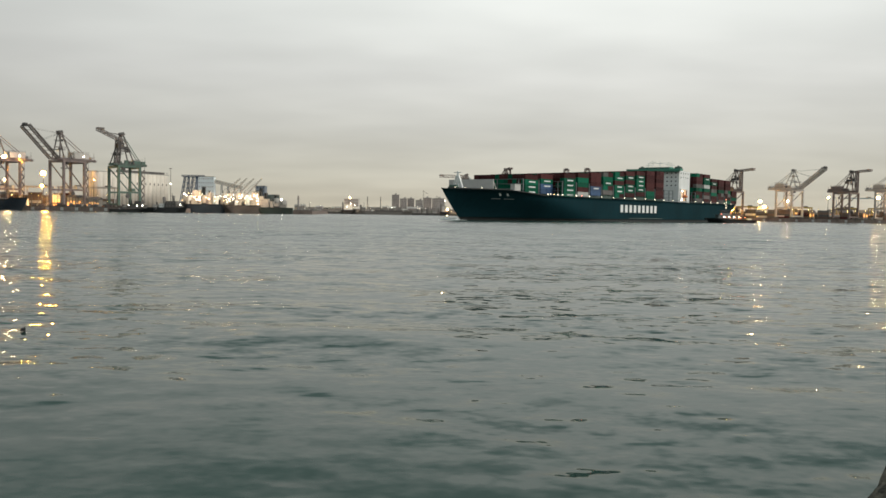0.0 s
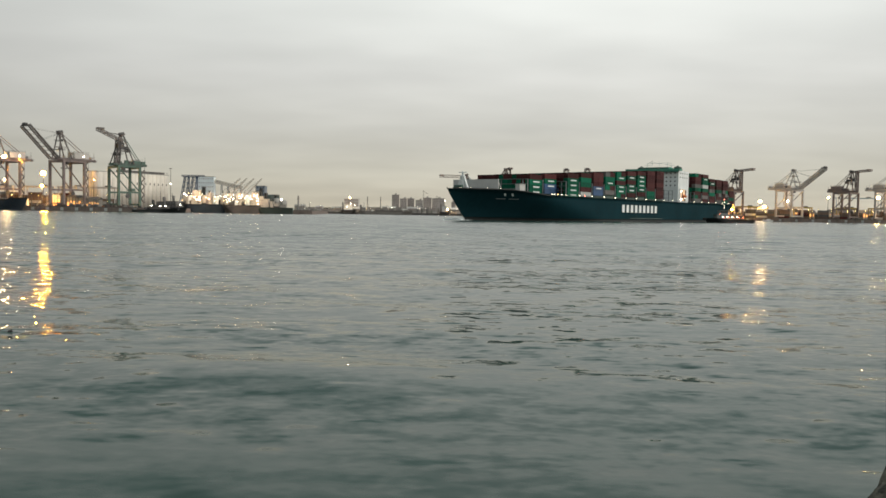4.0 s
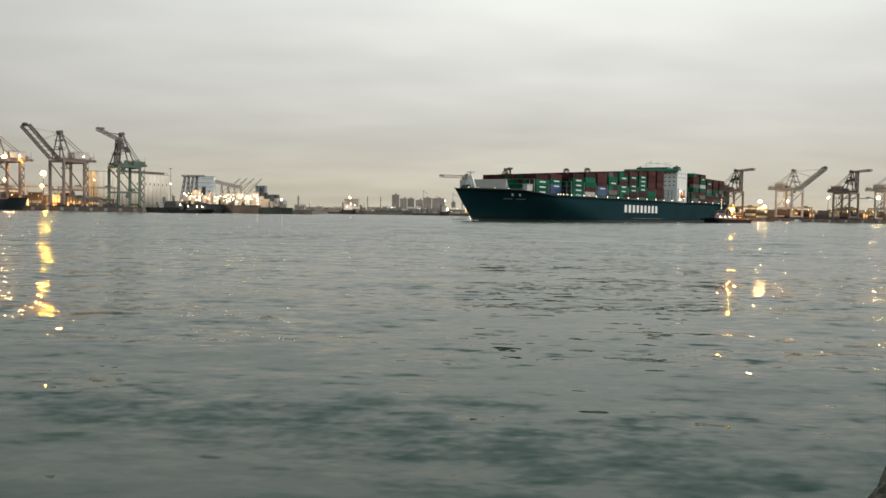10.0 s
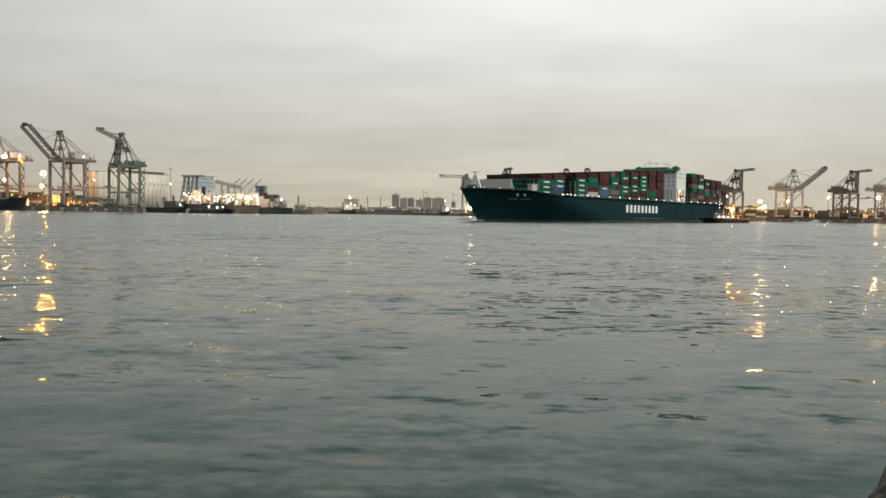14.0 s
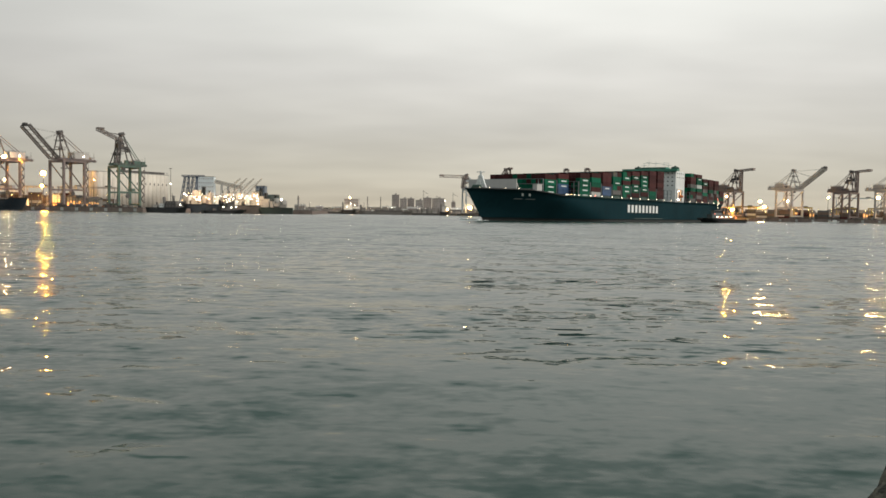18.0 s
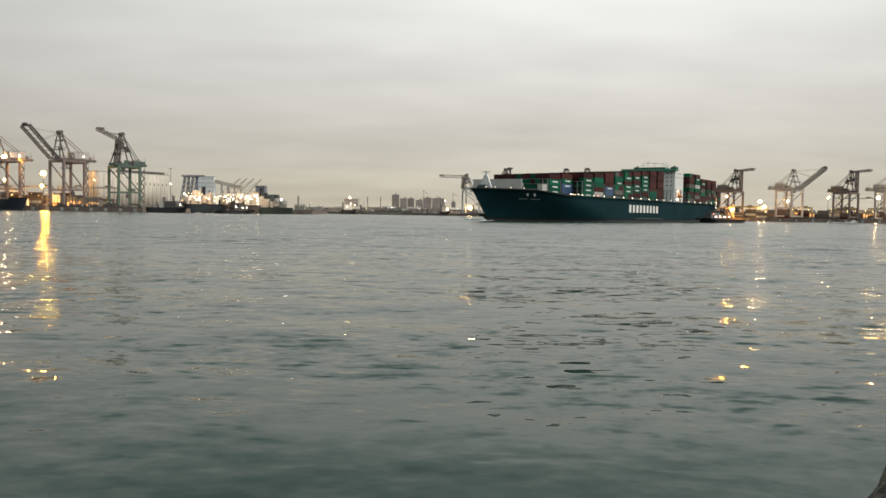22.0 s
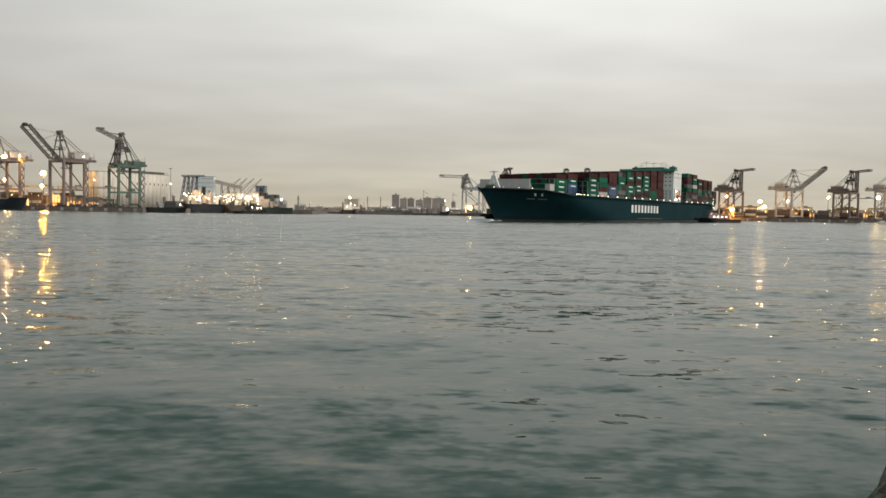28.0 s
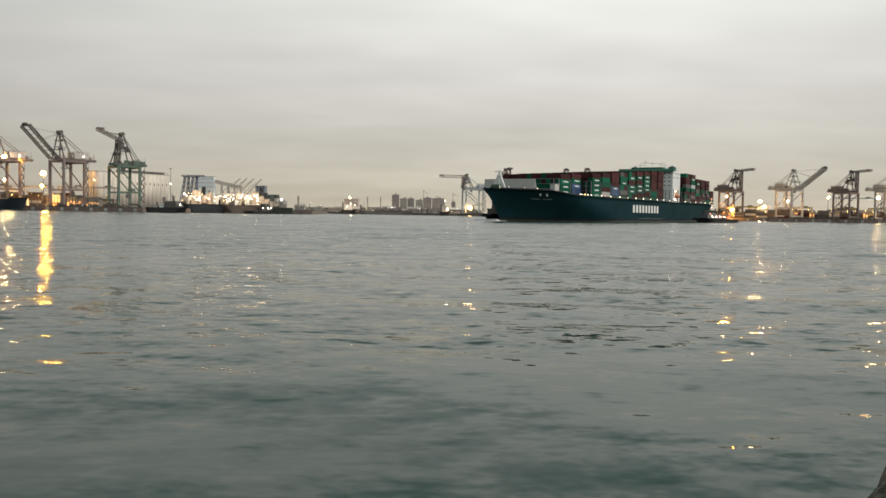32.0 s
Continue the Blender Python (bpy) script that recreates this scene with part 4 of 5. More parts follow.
        part("boom_tie", Geo().beam(p - Vector((0, boom_half, 0)), p + Vector((0, boom_half, 0)), 0.4), top, boom)
    steps = Geo()
    out = Vector((0, boom_half + 0.9, 0))
    for k in range(13):
        p = hinge.lerp(tip, k / 12) + out
        steps.beam(p, p + Vector((0, 0, 1.9)), 0.13)
    steps.beam(hinge + out + Vector((0, 0, 1.9)), tip + out + Vector((0, 0, 1.9)), 0.13).beam(hinge + out, tip + out, 0.5, 0.14)
    part("boom_walkway", steps, M_STEEL, boom)
    if folded:
        zc = high + apex * 0.56
        part("hoist_frame", Geo().box((ax - 1.5, 0, zc), (10.5, 5.6, 0.5)).box((ax + 1.6, 0.4, zc + 1.8), (3.6, 4.4, 3.2)).box((ax - 3.2, -0.6, zc + 1.3), (3.2, 3.8, 2.2)).box((ax - 6.0, 0, zc - 1.4), (1.8, 4.0, 2.4)).tube((ax - 0.6, -2.6, zc + 1.2), (ax - 0.6, 2.6, zc + 1.2), 0.9, 0.9, 10).beam((ax - 6.6, 2.6, zc), (ax - 6.6, 2.6, zc + 1.3), 0.15).beam((ax - 6.6, -2.6, zc), (ax - 6.6, -2.6, zc + 1.3), 0.15).beam((ax - 6.6, 2.6, zc + 1.3), (ax + 3.6, 2.6, zc + 1.3), 0.15), M_STEEL if paint is not M_CRANE_BLUE else paint, crane, "rope gear half way up the mast")
        part("forestay", Geo().tube((ax, 2, ap + 0.6), (tip.x + neck * 0.55, 2, tip.z + neck * 0.55 * math.sin(radians(neck_up)) + 1.4), 0.2, 0.2, 5).tube((ax, -2, ap + 0.6), (tip.x + neck * 0.55, -2, tip.z + neck * 0.55 * math.sin(radians(neck_up)) + 1.4), 0.2, 0.2, 5), M_STEEL, crane)
        b = radians(neck_up)
        end = tip + Vector((math.cos(b), 0, math.sin(b))) * neck
        part("boom_neck", Geo().truss(tip - Vector((3, 0, 0.4)), end, 4.8, max(1.9, neck * 0.1), 6, 0.55, 0.3).box((end.x - 2.5, 0, end.z + 0.6), (5.5, 5.2, 1.5)), top, boom, "outer boom section folded level")
    else:
        part("boom_tip", Geo().box((tip.x - 1.0, 0, tip.z + 0.6), (4.0, 6.2, 1.7)).box((tip.x + 0.4, 0, tip.z + 1.7), (2.2, 4.0, 1.4)), M_STEEL, boom)
        for y in (-2, 2):
            part("forestay", Geo().tube((ax + 0.5, y, ap), hinge.lerp(tip, 0.52) + Vector((0, y, 1)), 0.11, 0.11, 5), M_STEEL, crane)
            part("forestay", Geo().tube((ax + 0.5, y, ap), hinge.lerp(tip, 0.93) + Vector((0, y, 1)), 0.07, 0.07, 5), M_STEEL, crane)
    # zigzag stair tower on a land-side leg
    st = Geo()
    n = int((high - 4) / 3.6)
    for k in range(n):
        x0, x1 = (-hg - 1.2, -hg - 4.0) if k % 2 else (-hg - 4.0, -hg - 1.2)
        st.beam((x0, hw, 4 + k * 3.6), (x1, hw, 4 + (k + 1) * 3.6), 1.0, 0.7)
        st.box((x1, hw, 4 + (k + 1) * 3.6), (1.3, 1.3, 0.4))
    st.box((-hg - 4.4, hw, high / 2 + 2), (0.25, 0.25, high - 4)).box((-hg - 1.1, hw, high / 2 + 2), (0.25, 0.25, high - 4))
    part("stair", st, top, crane, "zigzag access stair")
    return crane


def crane_lamp(crane, x, y, z, r, g):
    part("floodlight", Geo().ball((x, y, z), r, 8, 5), g, crane)


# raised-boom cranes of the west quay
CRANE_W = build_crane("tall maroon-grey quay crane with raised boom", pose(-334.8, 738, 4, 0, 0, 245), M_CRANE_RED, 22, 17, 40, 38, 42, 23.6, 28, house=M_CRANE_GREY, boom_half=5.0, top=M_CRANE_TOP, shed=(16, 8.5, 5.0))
crane_lamp(CRANE_W, -14, 4.4, 44.6, 0.55, G_WHITE)
CRANE_W2 = copy_thing(CRANE_W, pose(-392.5, 738, 4, 0, 0, 245))
crane_lamp(CRANE_W2, 2, 5.4, 43.0, 1.1, G_PALE)
crane_lamp(CRANE_W2, -12, 5.4, 39.0, 0.8, G_WARM)
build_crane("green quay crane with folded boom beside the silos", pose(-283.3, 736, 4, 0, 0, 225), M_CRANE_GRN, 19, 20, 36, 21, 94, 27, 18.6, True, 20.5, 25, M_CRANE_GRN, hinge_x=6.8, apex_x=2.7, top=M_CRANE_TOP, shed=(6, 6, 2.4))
# east quay
CRANE_E = build_crane("pale grey quay crane with raised boom", pose(409.9, 985, 4.2, 0, 0, -60), M_CRANE_GREY, 22, 19, 33.5, 38.6, 34.6, 21.5, 28, apex_x=5)
crane_lamp(CRANE_E, 4, -8, 20, 0.75, G_PALE)
copy_thing(CRANE_E, pose(523.0, 975, 4.2, 0, 0, -60))
CRANE_F = build_crane("dark maroon quay crane with folded boom", pose(344.2, 995, 4.2, 0, 0, -48), M_CRANE_DARK, 19, 21, 31, 23, 90, 23.5, 21, True, 16, 3, M_CRANE_DARK, hinge_x=12.2, apex_x=5.7, boom_half=1.8)
copy_thing(CRANE_F, pose(474.6, 980, 4.2, 0, 0, -52))
CRANE_G = build_crane("dark quay crane rising behind the ship", pose(84.5, 1190, 4.2, 0, 0, -58), M_CRANE_DARK, 19, 21, 41, 21, 90, 21, 21, True, 7, 3, M_CRANE_DARK, hinge_x=12.2, apex_x=5.7)
for x, y, rz in ((171, 1160, 84), (197, 1140, 84)):
    copy_thing(CRANE_G, pose(x, y, 4.2, 0, 0, rz))
build_crane("pale blue quay crane with folded boom", pose(42.5, 1222, 3.0, 0, 0, 196), M_CRANE_BLUE, 26, 18, 36, 17, 95, 20, 18, True, 36, 0, M_CRANE_BLUE, top=M_CRANE_RED)


# ---------------------------------------------------------------- high masts and other lamps
def lamp_mast(m, high, r, count, g, label, group="flood masts", power=0.0, color=(1.0, 0.62, 0.25)):
    mast = thing("flood_mast", label, "lamp", m, group)
    r = r * 0.58 if r > 1.2 else r
    part("pole", Geo().tube((0, 0, 0), (0, 0, high), 0.45, 0.22, 8), M_STEEL, mast)
    part("ring", Geo().tube((0, 0, high - 0.3), (0, 0, high), r * 0.9, r * 0.9, 12), M_STEEL, mast)
    for i in range(count):
        t = 2 * math.pi * i / count
        part("lamp_head", Geo().ball((r * 0.5 * math.cos(t), r * 0.5 * math.sin(t), high - 0.9 - r * 0.42 * (i % 2)), max(0.17, r * 0.38), 8, 5, 1.2), g, mast)
    if power:
        lt = new("flood_light", bpy.data.lights.new("flood_light", "SPOT"))
        lt.data.energy, lt.data.color, lt.data.shadow_soft_size = power, color, 1.5
        lt.data.spot_size, lt.data.spot_blend = radians(152), 0.35
        lt.location = m.translation + Vector((0, 0, high - 2.2))
    return mast


lamp_mast(pose(-381.3, 790, 4), 32.6, 3.9, 8, G_WARM, "tall flood mast with a ring of amber lamps", power=120000)
lamp_mast(pose(-355.9, 735, 4), 18.9, 1.5, 6, G_WARM, "shorter flood mast with amber lamps", power=80000)
lamp_mast(pose(-415.5, 785, 4), 25.2, 1.6, 5, G_PALE, "tall flood mast with a ring of amber lamps", power=30000)
lamp_mast(pose(-315.5, 748, 4), 25, 0.75, 3, G_YARD, "slim mast with a pale lamp", power=7000, color=(1.0, 0.80, 0.55))
LAMP_W = lamp_mast(pose(-293, 890, 4), 27, 0.9, 4, G_WHITE, "slim mast with a white lamp part way up")
part("topmast", Geo().tube((0, 0, 27), (0, 0, 42), 0.3, 0.2, 8).box((0, 0, 42.2), (2.6, 1.2, 0.6)), M_STEEL, LAMP_W)
lamp_mast(pose(396.2, 1040, 4.2), 21.8, 3.3, 8, G_PALE, "flood mast with a ring of pale amber lamps", power=9000, color=(1.0, 0.75, 0.4))
lamp_mast(pose(402, 1040, 4.2), 15, 2.9, 8, G_PALE, "flood mast with a ring of pale amber lamps", power=11000, color=(1.0, 0.75, 0.4))
lamp_mast(pose(481.5, 1040, 4.2), 27.5, 1.5, 8, G_PALE, "flood mast with a ring of pale amber lamps", power=3500, color=(1.0, 0.75, 0.4))
lamp_mast(pose(544.2, 1040, 4.2), 29, 3.5, 8, G_PALE, "flood mast with a ring of amber lamps", power=9000)
lamp_mast(pose(350.3, 1030, 4.2), 27, 2.2, 8, G_PALE, "flood mast with pale amber lamps", power=6000)
lamp_mast(pose(339, 975, 4.2), 10, 3.2, 8, G_WARM, "low flood mast with amber lamps", power=16000)
lamp_mast(pose(38, 1200, 4.2), 9, 5.6, 8, G_QUAY, "low cluster of amber floodlights", power=30000)


# ---------------------------------------------------------------- west shore buildings
def build_silo():
    silo = thing("grain_silo", "pale concrete grain silo of joined tall cylinders", "silo")
    a, b = Vector((-336.7, 801.3, 0)), Vector((-294, 876, 0))
    d = (b - a).normalized()
    n = Vector((-d.y, d.x, 0))
    n = n if n.y < 0 else -n
    for i in range(16):
        p = a.lerp(b, (i + 0.5) / 16) + Vector((0, 0, 4))
        part("silo_cell", Geo().tube(p, p + Vector((0, 0, 34)), 4.8, 4.8, 24), M_SILO, silo, "", True)
        q = p - n * 6.4
        part("silo_cell", Geo().tube(q, q + Vector((0, 0, 34)), 4.8, 4.8, 24), M_SILO, silo, "", True)
        if i > 7:
            w = p + n * 4.75 + Vector((0, 0, 24))
            part("window", Geo().box(w, (0.3, 1.0, 2.2), math.degrees(math.atan2(n.y, n.x))), M_STEEL, silo)
    mid = (a + b) / 2 - n * 3.2
    rz = math.degrees(math.atan2(d.y, d.x))
    ln = (b - a).length
    part("roof_slab", Geo().box((mid.x, mid.y, 38.3), (ln + 2, 15, 0.8), rz), M_CONC, silo)
    gal = Geo()
    gal.box((mid.x + d.x * 14, mid.y + d.y * 14, 40.0), (ln * 0.66, 5, 2.2), rz)
    for k in range(16):
        p = mid + d * (-8 + k * 3.6)
        gal.beam((p.x, p.y, 38), (p.x + d.x * 3, p.y + d.y * 3, 41.5), 0.3)
    part("conveyor_gallery", gal, M_SHEDDK, silo, "dark conveyor gallery along the roof")
    return silo


build_silo()


def house(name, label, category, x0, x1, y, depth, z0, z1, material, floors=0, cols=0, roof="flat", win=M_GLASS, group="", share=(0.52, 0.45), roof_mat=None):
    """A building with its front towards the water: wall, roof, and a window for each opening."""
    ob = thing(name, label, category, None, group)
    w = x1 - x0
    wall = part("wall", Geo().box(((x0 + x1) / 2, y + depth / 2, (z0 + z1) / 2), (w, depth, z1 - z0)), material, ob)
    if roof == "flat":
        part("roof", Geo().box(((x0 + x1) / 2, y + depth / 2, z1 + 0.25), (w + 0.6, depth + 0.6, 0.5)), M_CONC, ob)
    else:
        g = Geo()
        e = 0.5
        h = w * 0.10 + 1.0
        vs = [(x0 - e, y - e, z1), (x1 + e, y - e, z1), (x1 + e, y + depth + e, z1), (x0 - e, y + depth + e, z1), ((x0 - e), y + depth / 2, z1 + h), ((x1 + e), y + depth / 2, z1 + h)]
        g.add(vs, [(0, 1, 5, 4), (2, 3, 4, 5), (1, 2, 5), (3, 0, 4), (3, 2, 1, 0)])
        part("roof", g, roof_mat or M_SHEDDK, ob)
    for i in range(floors):
        for j in range(cols):
            zc = z0 + (z1 - z0) * (i + 0.55) / floors
            xc = x0 + w * (j + 0.5) / cols
            part("window", Geo().box((xc, y - 0.04, zc), (w / cols * share[0], 0.25, (z1 - z0) / floors * share[1])), win, wall)
    return ob


house("silo_works", "pale blue clad mill building with rows of small windows", "building", -269, -249.5, 900, 7, 3.5, 38.5, M_PALE, 8, 8, win=M_DULLPANE, share=(0.30, 0.26))
house("warehouse", "long beige warehouse behind the moored ships", "building", -249, -206, 912, 40, 3.5, 16.5, M_SHED, 0, 0, "gable", roof_mat=M_PALEROOF)
house("office_tower", "narrow grey-blue clad office building", "building", -215, -205, 950, 12, 3.5, 31, M_TOWER, 7, 3, win=M_BLUESTEEL)
house("mill_house", "dull green mill building", "building", -203, -190, 945, 14, 3.5, 21, M_HULLGN, 4, 4)


gallery = thing("conveyor_gallery", "pale sloping conveyor gallery from the mill roof", "conveyor")
part("gallery_tube", Geo().beam((-249.3, 904, 34.0), (-219, 904, 27.0), 5.0, 4.4), M_PALEROOF, gallery)
for k in range(4):
    x = -243 + k * 7
    part("trestle_leg", Geo().beam((x, 902.5, 3.6), (x + 0.6, 903.5, 31 - k * 1.65), 0.5).beam((x + 2.4, 905.5, 3.6), (x + 1.2, 904.5, 31 - k * 1.65), 0.5), M_BLUESTEEL, gallery)
for k in range(9):
    part("window", Geo().box((-246.5 + k * 3.1, 901.42, 33.6 - k * 0.716), (1.2, 0.16, 0.9)), M_DULLPANE, gallery)


def build_trestle(x0, y):
    t = thing("loading_tower", "dark blue lattice loading tower", "tower", None, "loading towers")
    for sx in (-1, 1):
        for sy in (-1, 1):
            part("leg", Geo().beam((x0 + sx * 3.6 - 2.5, y + sy * 4.0, 3.8), (x0 + sx * 2.2 + 1.5, y + sy * 2.0, 37), 0.8), M_BLUESTEEL, t)
    br = Geo()
    for k in range(6):
        a, b = k / 6, (k + 1) / 6
        for sy in (-1, 1):
            def at(sx, u):
                return (x0 + sx * (3.6 - 1.4 * u) - 2.5 + 4 * u, y + sy * (4 - 2 * u), 3.8 + 33.2 * u)
            br.beam(at(-1, a), at(1, b), 0.35)
            br.beam(at(-1, b), at(1, b), 0.4)
    part("bracing", br, M_BLUESTEEL, t)
    part("platform", Geo().box((x0 + 1.5, y, 37.4), (7, 6, 0.8)), M_BLUESTEEL, t)
    return t


build_trestle(-274, 880)
build_trestle(-265.5, 880)
solid("loading_gangway", Geo().truss((-278, 880, 38.6), (-254, 880, 38.6), 2.4, 1.4, 9, 0.3, 0.2), M_BLUESTEEL, "dark blue lattice gangway between the loading towers", "gangway")


def tank(x, y, r, z0, z1, material, label):
    t = thing("storage_tank", label, "tank", None, "storage tanks")
    part("shell", Geo().tube((x, y, z0), (x, y, z1), r, r, 20), material, t, "", True)
    part("tank_roof", Geo().tube((x, y, z1), (x, y, z1 + r * 0.25), r, 0.4, 20), material, t)


for i, (x, r, z1) in enumerate(((-198, 4.5, 19), (-189, 4.5, 19), (-181, 3.5, 16), (-174, 4, 14))):
    tank(x, 900, r, 3.5, z1, M_HULLGN if i < 2 else M_CONC, "dull green steel storage tank" if i < 2 else "grey concrete storage tank")

# moored ships of the west shore
build_freighter("dark cargo ship lying far along the west quay, bow out", pose(-353, 704, 0), 110, 9, 9.0, M_HULLNV, 80, 14, 10, M_WHITE)
build_freighter("cream and black freighter brightly lit at the mill quay", pose(-265, 838, 0, 0, 0, 184), 44, 7, 8.5, M_HULLNV, 16, 10, 13.5, M_CREAM, blocks=((5, 6, 6.5), (9.5, 3, 8), (24, 5, 9), (29, 4, 11.5), (36, 7, 7.5), (41, 3, 5)),
                lamps=((4, -6, 17, 0.61, G_SHIP), (9, -7.5, 14.5, 0.50, G_SHIP), (16, -7.5, 21.5, 0.50, G_WHITE), (22, -7.5, 20, 0.44, G_SHIP), (26, -7.5, 13, 0.44, G_SHIP), (30, -7, 16, 0.50, G_SHIP), (36, -7, 12, 0.55, G_SHIP), (3, -5, 11, 0.35, G_AMBER), (12, -7.5, 17.5, 0.35, G_SHIP), (14, -7.5, 12, 0.4, G_SHIP), (24, -7, 16.5, 0.4, G_WHITE), (28, -7, 19, 0.4, G_SHIP), (33, -7, 13.5, 0.4, G_AMBER), (40, -6, 14, 0.45, G_SHIP), (19, -7.5, 12.2, 0.39, G_SHIP)))
build_freighter("rusty brown bulk carrier with raised deck cranes", pose(-224, 836, 0, 0, 0, 184), 40, 7, 8.0, M_HULLBR, 34, 9, 13, M_CREAM, blocks=((4, 4, 5), (11.5, 3, 6.5), (19, 4, 6), (27, 5, 9.5)),
                derricks=((1.5, 44), (8, 44), (15, 44), (23, 44)), jib=24,
                lamps=((4, -6, 13, 0.50, G_SHIP), (10, -6.5, 15, 0.44, G_SHIP), (18, -6.5, 15.5, 0.55, G_SHIP), (27, -6.5, 14, 0.50, G_SHIP), (34, -7, 16.5, 0.55, G_SHIP), (38, -7, 14, 0.55, G_WHITE), (1.5, -5, 11, 0.4, G_SHIP), (7, -6, 12, 0.35, G_AMBER), (14, -6.5, 13, 0.4, G_SHIP), (22, -6.5, 12, 0.35, G_SHIP), (24, -6.5, 17, 0.4, G_WHITE), (30, -7, 12, 0.4, G_AMBER)))
build_freighter("dark green coaster lying under quay lamps", pose(-193, 838, 0, 0, 0, 184), 40, 6.5, 6.2, M_HULLGN, 8, 8, 11, M_CREAM, blocks=((3, 3, 6), (14, 5, 8.5), (19.5, 3, 6), (24, 4, 4), (31, 6, 3)),
                lamps=((2, -6, 13, 0.61, G_WHITE), (7, -6, 15.5, 0.55, G_SHIP), (12, -6, 14, 0.50, G_SHIP), (28, -5, 14.5, 1.10, G_WHITE)))
# unseen spots added over the water to brighten the moored ships' sides
for x, z, e in ((-252, 24, 13000), (-236, 23, 12000), (-214, 23, 13000), (-196, 23, 11000), (-180, 20, 6000), (-145, 22, 0)):
    lt = new("fill_spot", bpy.data.lights.new("fill_spot", "SPOT"))
    lt.data.energy, lt.data.color, lt.data.shadow_soft_size = e, (1.0, 0.76, 0.50), 0.8
    lt.data.spot_size, lt.data.spot_blend = radians(95), 0.4
    lt.matrix_world = look((x, 822, z), (x, 841, 8))
    if not e:
        # one more added spot, over the water before the coaster on the far shore
        lt.data.energy = 16000
        lt.matrix_world = look((x, 1238, z), (x, 1260, 9))
build_freighter("low dark work vessel with a small deckhouse and one white lamp", pose(-220, 712, 0), 34, 5, 4.2, M_TUG, 13, 9, 4.5, M_SHEDDK, blocks=((21, 4, 3.2), (27, 3, 2.2)),
                lamps=((5, -4.4, 6.8, 0.4, G_WHITE),))
buoy_post = thing("mooring_dolphin", "grey steel mooring post beside the work vessel", "post", pose(-233, 716, 0))
part("pile", Geo().tube((0, 0, -2), (0, 0, 12.5), 0.8, 0.8, 10), M_STEEL, buoy_post)
part("cap", Geo().tube((0, 0, 12.5), (0, 0, 14.6), 1.3, 1.1, 10), M_CONC, buoy_post)


# ---------------------------------------------------------------- container yards
def yard(x0, x1, ya, yb, base, rows, high, seed, group):
    """Blocks of stacked containers; each block is a thing with its boxes as parts."""
    rng = random.Random(seed)
    x = x0
    while x < x1 - 12.5:
        for r in range(rows):
            y = ya + (yb - ya) * (x - x0) / max(1, x1 - x0) + r * 9
            n = rng.randint(max(1, high - 2), high)
            st = thing("container_stack", "stack of weathered shipping containers in the yard", "container", pose(x + 6.2, y, base, 0, 0, rng.uniform(-0.6, 0.6)), group)
            for k in range(n):
                c = rng.choice("dddkkrdw")
                part("container", CONT[c, False], None, st).location = (rng.uniform(-0.05, 0.05), 0, k * 2.48)
        x += 12.9 + (rng.random() < 0.18) * 9


yard(-430, -300, 764, 764, 4.0, 2, 5, 3, "west yard stacks")
yard(330, 640, 1008, 965, 4.2, 2, 4, 4, "east yard stacks")
yard(70, 320, 1190, 1020, 4.2, 1, 3, 6, "east yard stacks")


def yard_gantry(m, span, high, paint, label, group):
    """Rubber-tyred gantry that straddles the stacks."""
    g = thing("yard_gantry", label, "crane", m, group)
    for x in (-span / 2, span / 2):
        for y in (-4, 4):
            leg = part("leg", Geo().beam((x, y, 1.2), (x, y * 0.8, high), 0.9), paint, g)
            part("wheel", Geo().tube((x - 0.4, y, 0.8), (x + 0.4, y, 0.8), 0.8, 0.8, 10), M_RUBBER, leg)
        part("sill", Geo().box((x, 0, 1.6), (1.0, 9, 1.0)), paint, g)
    for y in (-3.2, 3.2):
        part("girder", Geo().box((0, y, high + 0.6), (span + 2, 1.0, 1.5)), paint, g)
    part("trolley", Geo().box((span * 0.2, 0, high + 1.8), (4, 6, 1.6)), M_STEEL, g)
    return g


for i, (x, y) in enumerate(((-412, 768), (-376, 770), (-345, 772), (-316, 770))):
    yard_gantry(pose(x, y, 4), 24, 17, M_CRANE_GREY, "grey gantry over the yard stacks", "yard gantries")
# these gantries carry the yard's yellow light in their colour
for x, y in ((372, 1020), (398, 1050), (440, 1020), (492, 1012), (530, 1010)):
    yard_gantry(pose(x, y, 4.2), 22, 12.5, M_LITYELLOW, "gantry coloured as if lit yellow over the yard stacks", "yard gantries")


yard_gantry(pose(545, 1090, 4.2), 62, 27, M_CRANE_BLUE, "wide pale gantry far back in the east yard", "yard gantries")
rng = random.Random(21)
# sheds added with glowing panels to give the east yard's amber glow
for x0, x1 in ((352, 378), (424, 452), (456, 474), (492, 520), (528, 556)):
    sh = house("yard_shed", "low yard shed with glowing amber front panels", "building", x0, x1, 1058, 8, 4.2, 12.5, M_SHED, 0, 0, "gable", group="yard sheds")
    for k in range(int((x1 - x0) / 3.4)):
        part("glow_panel", Geo().box((x0 + 1.7 + k * 3.4, 1057.95, 8.6 + rng.uniform(-0.6, 0.8)), (rng.uniform(1.0, 2.8), 0.2, rng.uniform(2.0, 5.0))), G_SHED, sh, "shed opening drawn as a glowing amber panel")
for i in range(48):
    x = 340 + i * 4.7 + rng.uniform(-2, 2)
    lamp_mast(pose(x, 1012 - (x - 345) * 0.12 + rng.uniform(-6, 10), 4.2), rng.uniform(7.5, 12.5), 0.34, 2, G_YARD, "small amber yard lamp post", "yard lamp posts")
